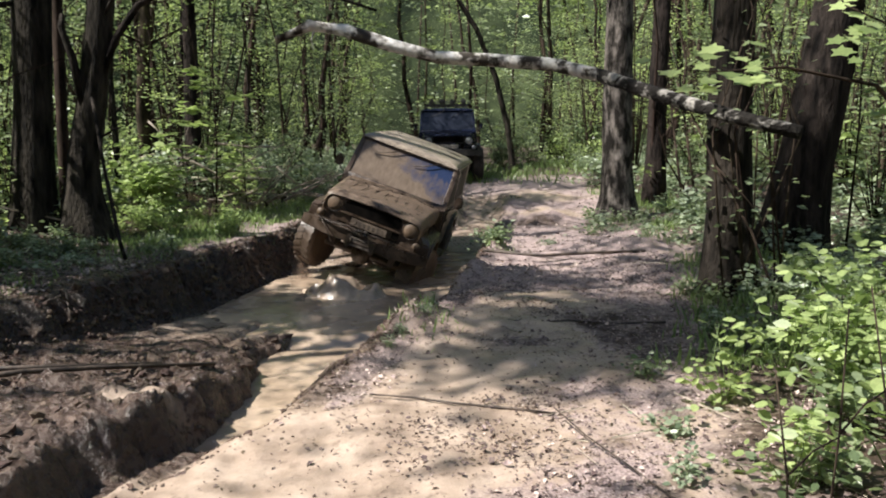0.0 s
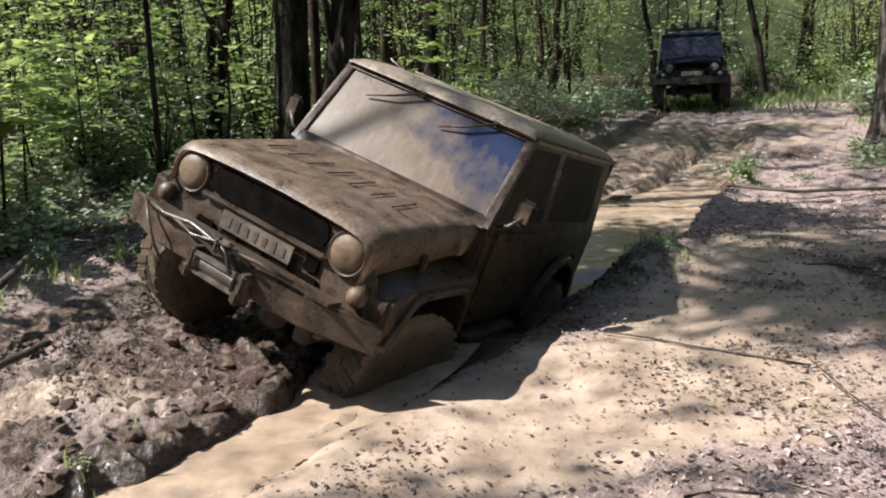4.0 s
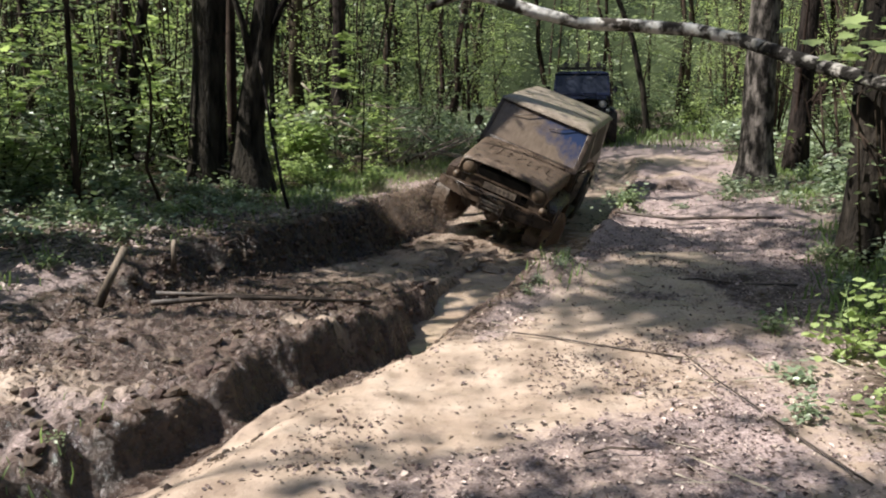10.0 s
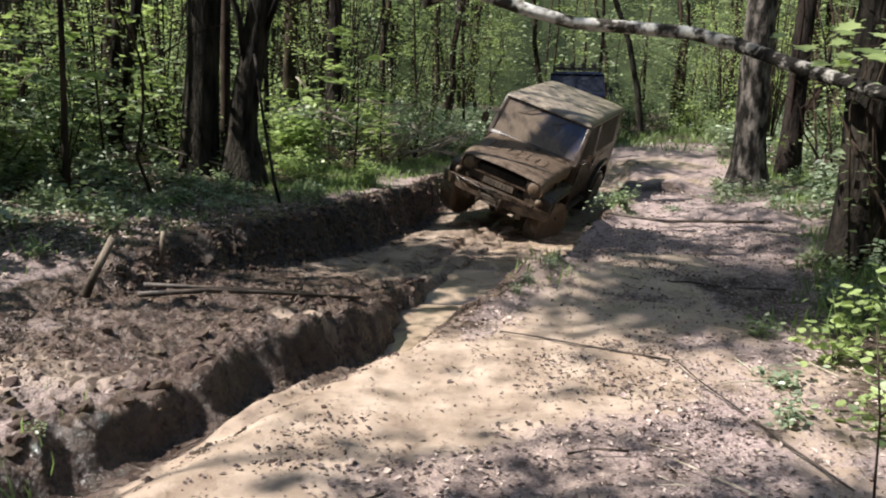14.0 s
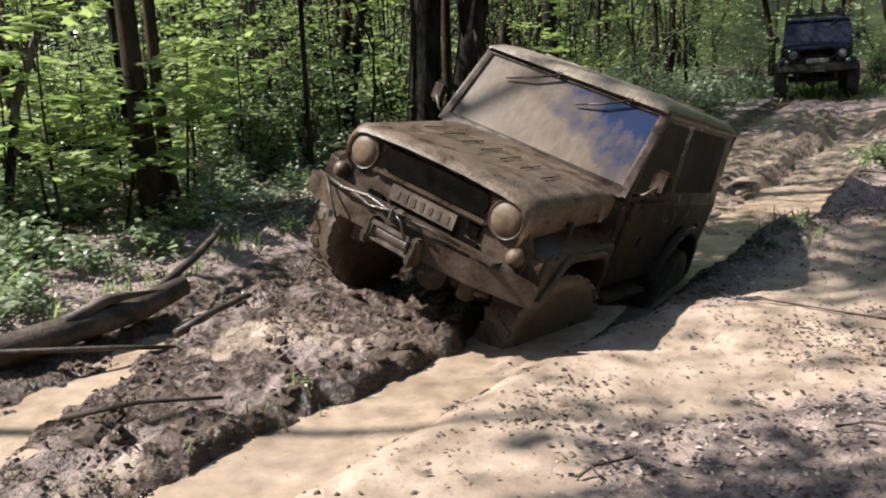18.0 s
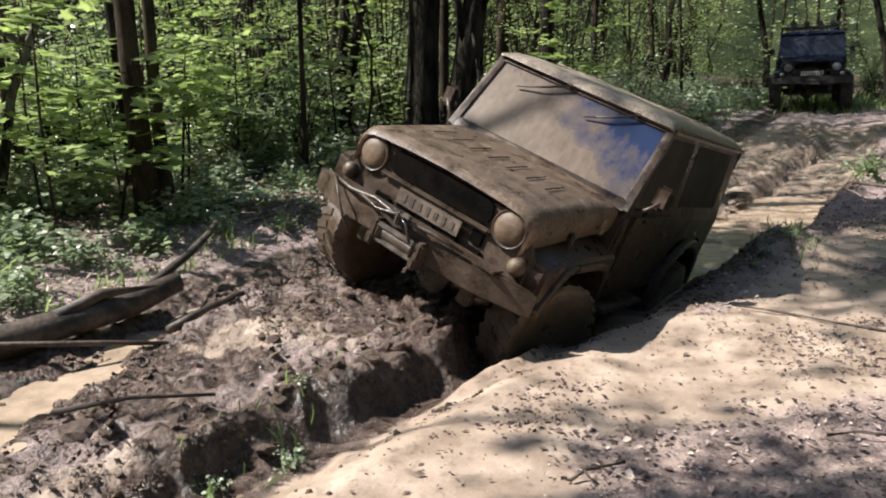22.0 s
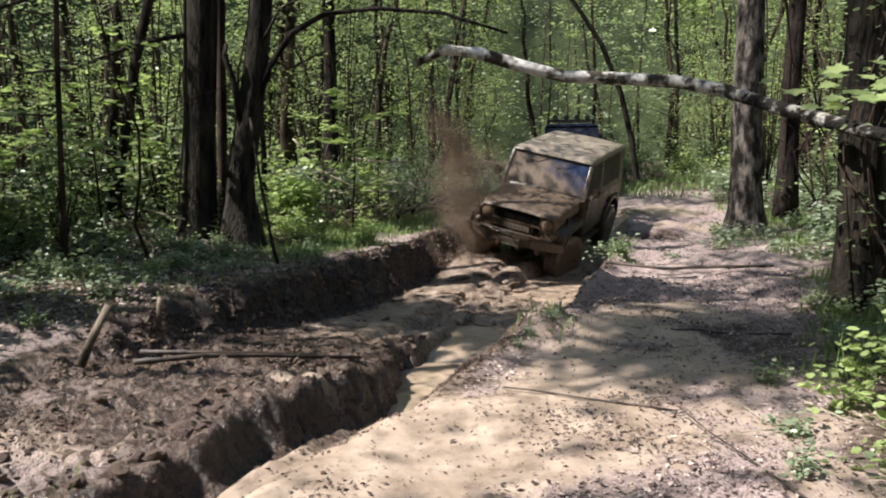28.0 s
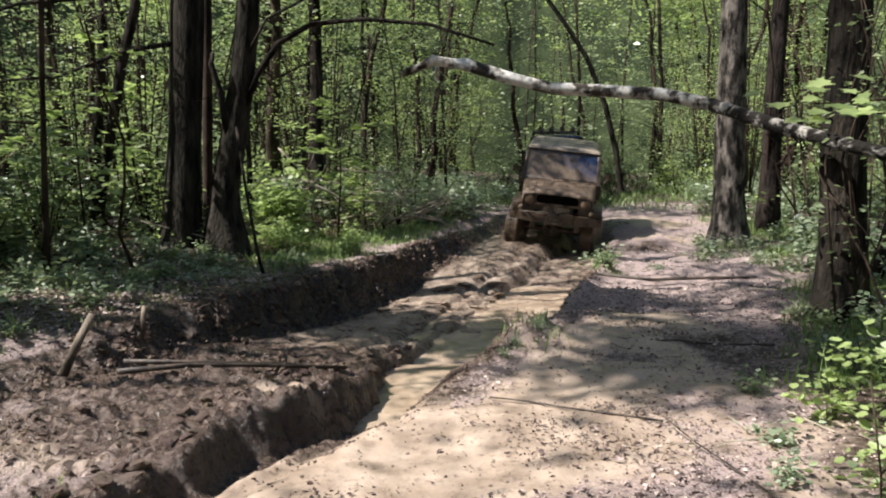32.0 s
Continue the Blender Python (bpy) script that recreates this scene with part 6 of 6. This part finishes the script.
bulk("grass", BLADE, BLADEF, accepted(3800, 17, (-3.2, .6, 10.5, 17.5), lambda x, y: np.exp(-((x - bank_edge(y) + .95) / .5) ** 2)), (.05, .14), GRASS, "bright tufted grass in the sun on the bank", "grass", 18, .25)
bulk("grass", BLADE, BLADEF, accepted(10500, 19, (2, 8, 5, 18), lambda x, y: smooth(-.4, .3, x - shoulder(y)) * (1 - smooth(1.4, 2.2, x - shoulder(y))) * smooth(-.2, .3, fbm(x, y, 1.1, 163))), (.06, .16), GRASS, "short grass along the track's edge", "grass", 20, .25)
bulk("grass", BLADE, BLADEF, accepted(7000, 27, (1, 12, 19, 30), lambda x, y: smooth(19, 22, y) * smooth(-.3, .2, fbm(x, y, .7, 173))), (.10, .28), GRASS, "rough grass where the track ends", "grass", 28, .25)
bulk("grass", BLADE, BLADEF, accepted(500, 21, (-2.6, 3, 2, 12), lambda x, y: .4 * np.exp(-(((x - .9) / .25) ** 2 + ((y - 6.9) / .4) ** 2)) + .8 * np.exp(-(((x - 2.45) / .25) ** 2 + ((y - 11.2) / .4) ** 2)) + .3 * np.exp(-(((x + 1.9) / .15) ** 2 + ((y - 2.9) / .4) ** 2))), (.05, .12), GRASS, "tufts of grass at the rut's rim", "grass", 22, .3)

# lumps of mud that broke off the ridge


def mud_lump(seed, mat):
    rnd = random.Random(seed)
    bm = bmesh.new()
    bmesh.ops.create_icosphere(bm, subdivisions=2, radius=1)
    for v in bm.verts:
        n = noise.noise(v.co * 1.3 + Vector((seed, 0, 0))) * .55 + noise.noise(v.co * 3.1 + Vector((0, seed, 0))) * .3
        v.co *= 1 + n
        v.co.z *= .62
    me = bpy.data.meshes.new("mud_lump")
    bm.to_mesh(me)
    bm.free()
    me.materials.append(mat)
    return me


lumps = [mud_lump(600 + k, CLOD) for k in range(5)]
pale_lumps = [mud_lump(620 + k, PALE_CLOD) for k in range(5)]
rnd = random.Random(61)
for k in range(110):
    y = rnd.uniform(2.6, 8.2)
    x = float(rut_line(y)) + rnd.choice((-.95, -.6, -.42, -.36, -.3) if y < 5 else (-.95, -.6, -.42, -.36, -.3, .05, .28, .4)) + rnd.gauss(0, .12)
    ob = new("mud_lump", lumps[k % 5])
    ob.matrix_basis = pose(x, y, float(ground_z(x, y)) + .005, rnd.uniform(-30, 30), rnd.uniform(-30, 30), rnd.uniform(0, 360)) @ Matrix.Scale(rnd.uniform(.022, .05) * (1.7 if rnd.random() < .12 else 1), 4)
    tagged(ob, "dark wet lump of mud by the rut", "mud lump", "mud lumps along the rut")

for k in range(90):
    y = rnd.uniform(9.3, 12.6)
    x = float(rut_line(y)) - .35 + rnd.gauss(0, .55)
    s_ = rnd.uniform(.05, .13)
    ob = new("mud_lump", pale_lumps[k % 5])
    ob.matrix_basis = pose(x, y, max(float(ground_z(x, y)), -.52) + rnd.uniform(-.02, .01), rnd.uniform(-15, 15), rnd.uniform(-15, 15), rnd.uniform(0, 360)) @ Matrix.Diagonal((s_ * 1.4, s_, s_ * .7, 1))
    tagged(ob, "pale wet lump of churned mud on the rut's floor", "mud lump", "lumps of churned mud in the rut")

# swell of liquid mud ahead of the bumper
xs, ys = np.arange(-.85, .86, .035), np.arange(-.45, .46, .035)
X, Y = np.meshgrid(xs, ys)
Z = .30 * np.exp(-((X / .62) ** 4 + (Y / .30) ** 2)) + (.22 * fbm(X, Y, 3.5, 201) + .14 * fbm(X, Y, 9, 202)) * np.exp(-((X / .8) ** 4 + (Y / .4) ** 4)) - .06
me = mesh_from("mud_wave", np.c_[X.ravel(), Y.ravel(), Z.ravel()], grid_faces(len(xs), len(ys)), True)
me.materials.append(LIQUID)
bow_wave = tagged(new("mud_wave", me), "lumpy swell of liquid mud pushed by the car", "muddy water")
# ---- mud thrown up by the wheels ----
splashes = []
r = np.random.RandomState(3)
TET = np.array([(1, 0, -.4), (-.5, .8, -.4), (-.5, -.8, -.4), (0, 0, 1)])
TETF = np.array([(0, 2, 1), (0, 1, 3), (1, 2, 3), (2, 0, 3)])
for j in range(25):
    n = 5200
    w = .05 + .007 * j
    c = np.c_[r.normal(0, w, n), r.normal(0, w, n), r.normal(0, .3, n)]
    P = TET[None] * (r.uniform(.0018, .005, n) * (1 + .6 * (r.rand(n) > .97)))[:, None, None] * np.array([1, 1, 4.0]) + c[:, None]
    F = (TETF[None] + (np.arange(n) * 4)[:, None, None]).reshape(-1, 3)
    me = mesh_from("mud_splash", P.reshape(-1, 3), F)
    me.materials.append(SPRAY)
    splashes.append(tagged(new("mud_splash", me), "burst of brown mud drops flung up by a wheel", "mud splash", "mud splashes", "stuff"))


# ---- what moves ----
CAR_ROWS = [
    (0, 0.910, 12.360, -0.407, 163.7, -1.0, -20.6),
    (0.5, 0.495, 11.586, -0.574, 162.2, -3.2, -19.1),
    (1, 0.167, 10.176, -0.544, 159.8, -5.7, -27.4),
    (1.5, -0.208, 9.122, -0.524, 160.2, -0.7, -24.5),
    (2, -0.583, 8.068, -0.573, 160.6, 4.2, -22.6),
    (2.5, -0.944, 7.088, -0.503, 162.7, 6.0, -22.5),
    (3, -1.139, 6.650, -0.406, 163.1, 7.7, -24.6),
    (3.5, -1.262, 6.204, -0.380, 162.4, 10.3, -22.0),
    (5.5, -1.336, 5.818, -0.343, 164.3, 11.1, -21.5),
    (6, -1.310, 5.937, -0.363, 163.9, 10.3, -22.2),
    (6.5, -1.195, 6.250, -0.436, 163.2, 9.7, -23.2),
    (7, -0.938, 7.370, -0.513, 159.7, 4.5, -25.4),
    (7.5, -0.585, 8.326, -0.518, 159.6, 0.8, -23.5),
    (8, -0.233, 9.283, -0.589, 159.4, -2.8, -22.6),
    (8.5, -0.002, 9.970, -0.535, 162.7, -4.5, -24.8),
    (9, 0.350, 10.745, -0.504, 160.3, -4.5, -26.5),
    (9.5, 0.522, 11.534, -0.504, 162.8, -3.3, -21.5),
    (10, 0.935, 12.540, -0.364, 160.7, -4.5, -21.8),
    (10.5, 1.192, 12.989, -0.318, 157.4, -5.3, -18.3),
    (11, 1.472, 13.828, -0.337, 156.4, -6.8, -16.6),
    (11.5, 1.787, 14.368, -0.284, 154.2, -6.1, -13.6),
    (12, 1.931, 14.654, -0.263, 156.3, -3.2, -12.4),
    (12.5, 1.927, 14.654, -0.262, 156.4, -3.5, -12.5),
    (13, 1.892, 14.556, -0.278, 154.6, -5.1, -13.2),
    (13.5, 1.639, 14.125, -0.303, 153.6, -7.1, -16.3),
    (15.5, 0.245, 10.038, -0.492, 160.4, -6.0, -23.5),
    (16, -0.208, 9.642, -0.606, 162.1, -2.4, -23.8),
    (16.5, -0.554, 8.668, -0.567, 162.0, -0.1, -23.9),
    (17, -0.891, 7.308, -0.532, 159.6, 5.8, -21.2),
    (17.5, -1.128, 6.623, -0.419, 161.5, 6.6, -20.6),
    (18, -1.366, 5.938, -0.348, 163.3, 9.4, -20.8),
    (18.5, -1.505, 5.568, -0.299, 164.8, 11.1, -22.2),
    (19, -1.524, 5.449, -0.299, 164.2, 11.5, -21.1),
    (19.5, -1.530, 5.463, -0.296, 164.5, 11.5, -21.1),
    (20, -1.527, 5.463, -0.297, 164.5, 11.4, -21.1),
    (20.5, -1.532, 5.479, -0.294, 164.8, 11.1, -21.9),
    (21, -1.512, 5.545, -0.302, 164.6, 11.0, -22.5),
    (21.5, -1.425, 5.791, -0.329, 163.5, 9.0, -22.1),
    (22, -1.337, 6.037, -0.377, 162.4, 9.5, -22.5),
    (22.5, -1.159, 6.608, -0.406, 161.3, 6.3, -24.0),
    (23, -0.981, 7.178, -0.474, 160.3, 5.0, -26.6),
    (23.5, -0.656, 8.095, -0.515, 160.5, 1.7, -23.8),
    (24, -0.332, 9.011, -0.621, 160.8, -1.2, -22.1),
    (24.5, -0.058, 9.606, -0.530, 160.5, -2.9, -23.9),
    (25, 0.216, 10.201, -0.509, 160.2, -5.3, -26.6),
    (25.5, 0.506, 10.998, -0.590, 161.3, -2.4, -17.2),
    (27.5, 1.634, 14.099, -0.289, 153.8, -10.1, -14.0),
    (28, 1.871, 14.414, -0.259, 152.5, -8.0, -12.8),
    (28.5, 2.129, 15.278, -0.197, 155.4, -6.2, -14.0),
    (29, 2.249, 15.785, -0.106, 160.8, -6.2, -14.7),
    (29.5, 2.401, 16.024, -0.118, 163.3, -5.1, -11.7),
    (30, 2.663, 16.473, -0.048, 169.4, -7.3, -7.3),
    (30.5, 2.799, 16.975, -0.042, 166.1, -6.3, -6.4),
    (31, 2.762, 16.804, 0.001, 168.8, -6.2, -6.2),
    (31.5, 2.846, 17.048, -0.045, 165.7, -6.3, -5.6),
    (32, 2.675, 16.424, 0.002, 168.8, -6.6, -6.7),
]


def motions():
    # liquid mud swells in the near rut while the car stands in it
    walk(water_far, [(t, pose(0, 0, z)) for t, z in ((0, -.36), (6.5, -.38), (9.0, -.52), (13, -.50), (22.5, -.48), (24.5, -.53), (32, -.48))])
    walk(water_near, [(t, pose(0, 0, z)) for t, z in ((0, -.40), (6.5, -.40), (7.0, -.41), (8.0, -.54), (9.0, -.62), (13.0, -.52), (15.5, -.50), (17.5, -.42), (22.5, -.42), (24.5, -.62), (28, -.53), (32, -.44))])
    walk(water_wave, [(t, pose(0, 0, z)) for t, z in ((0, -.36), (2.0, -.40), (2.9, -.12), (3.6, -.04), (6.0, -.06), (7.0, -.34), (7.6, -.42), (16.4, -.42), (17.4, -.2), (18.2, -.03), (21.0, -.03), (21.8, -.2), (22.8, -.42), (32, -.42))])
    # wheels roll with the way that the car has gone, and spin where it is stuck
    for w, wx, wy, wr in car_wheels:
        rows, turn = [], 0.0
        for (t0, x0, y0, *_), (t1, x1, y1, *_) in zip(CAR_ROWS, CAR_ROWS[1:]):
            way = math.copysign(math.hypot(x1 - x0, y1 - y0), y0 - y1)
            slip = 5.0 if wy < 0 or wx > 0 else 3.0
            spin = math.degrees(way / wr) * 1.3 + (slip * 14 * (t1 - t0) if 2.5 < t0 < 5.5 or 17.4 < t0 < 21 else 0)
            n = max(1, math.ceil(abs(spin) / 70))
            for k in range(n):
                rows.append((t0 + (t1 - t0) * k / n, turn + spin * k / n))
            turn += spin
        rows.append((32.0, turn))
        steer = -16 if wy > 0 else 0
        walk(w, [(t, pose(wx, wy, wr, 0, 0, steer) @ pose(0, 0, 0, -a)) for t, a in rows])
    # mud flung up by the high front wheel, falling back into the rut
    tt = [r[0] for r in CAR_ROWS]
    along = lambda t, k: float(np.interp(t, tt, [r[k] for r in CAR_ROWS]))
    rnd = random.Random(9)
    bouts = ((0, 3.3), (6.7, 11.7), (14.5, 17.7), (22.4, 30.2))
    for j, splash in enumerate(splashes[:20]):
        rows, t = [], 0.0
        nxt = j * 0.07
        while t < 32.0:
            m = car_pose(*(along(t, k) for k in range(1, 7)))
            p0 = m @ Vector((.80, 1.25, 0.0)) - Vector((0, 0, .4))
            busy = any(a <= t <= b for a, b in bouts)
            if busy and t >= nxt and (t > 26 or j % 4 == 0):
                up = rnd.uniform(4.6, 7.4) if t > 26 else rnd.uniform(2.6, 4.6)
                v = Vector((rnd.uniform(-.9, .1), rnd.uniform(-.2, .9), up)) if t < 26 else Vector((rnd.uniform(-.4, .45), rnd.uniform(-.1, .5), up))
                life = 2 * up / 9.8
                n = max(3, int(life / .1))
                for k in range(n + 1):
                    f = life * k / n
                    if t + f < 31.9:
                        q = p0 + v * f - Vector((0, 0, 4.9 * f * f))
                        rows.append((t + f, pose(*q, 20 * k, 0, 15 * k)))
                t += life + .04
                nxt = t + rnd.uniform(0, .06)
            else:
                rows.append((t, pose(*p0) @ pose(0, 0, -.7)))
                t += .1
        rows.append((32.0, pose(*p0)))
        walk(splash, rows)
    # the rear wheel spins and throws mud aside while the car is stuck
    for j, splash in enumerate(splashes[20:]):
        rows, t = [], 0.0
        while t < 32.0:
            m = car_pose(*(along(t, k) for k in range(1, 7)))
            p0 = m @ Vector((-.75, -1.5, 0.0)) - Vector((0, 0, .25))
            if 18.6 + .1 * j < t < 21.3 or 3.2 < t < 5.2:
                v = Vector((rnd.uniform(1.5, 2.6), rnd.uniform(.2, 1.2), rnd.uniform(3.4, 4.6)))
                for k in range(7):
                    f = .7 * k / 6
                    q = p0 + v * f - Vector((0, 0, 4.9 * f * f))
                    rows.append((t + f, pose(*q, 20 * k, 0, 15 * k)))
                t += .8
            else:
                rows.append((t, pose(*p0) @ pose(0, 0, -.9)))
                t += .2
        rows.append((32.0, pose(*p0)))
        walk(splash, rows)
    # the bow wave that the bumper pushes along the rut
    rows = []
    for k in range(161):
        t = k * .2
        q = car_pose(*(along(t, i) for i in range(1, 7))) @ Vector((-.1, 2.35, 0))
        up = float(np.interp(t, (0, 2.6, 3.4, 16.4, 16.9, 17.5, 18.2, 32), (.88, .88, 0, 0, 1, 1, 0, 0)))
        rows.append((t, pose(q.x, q.y, -1.6 + 1.30 * up, 0, 0, along(t, 4) + 180)))
    walk(bow_wave, rows)
    walk(car, [(t, car_pose(x, y, z, yaw, pitch, roll)) for t, x, y, z, yaw, pitch, roll in CAR_ROWS])


motions()
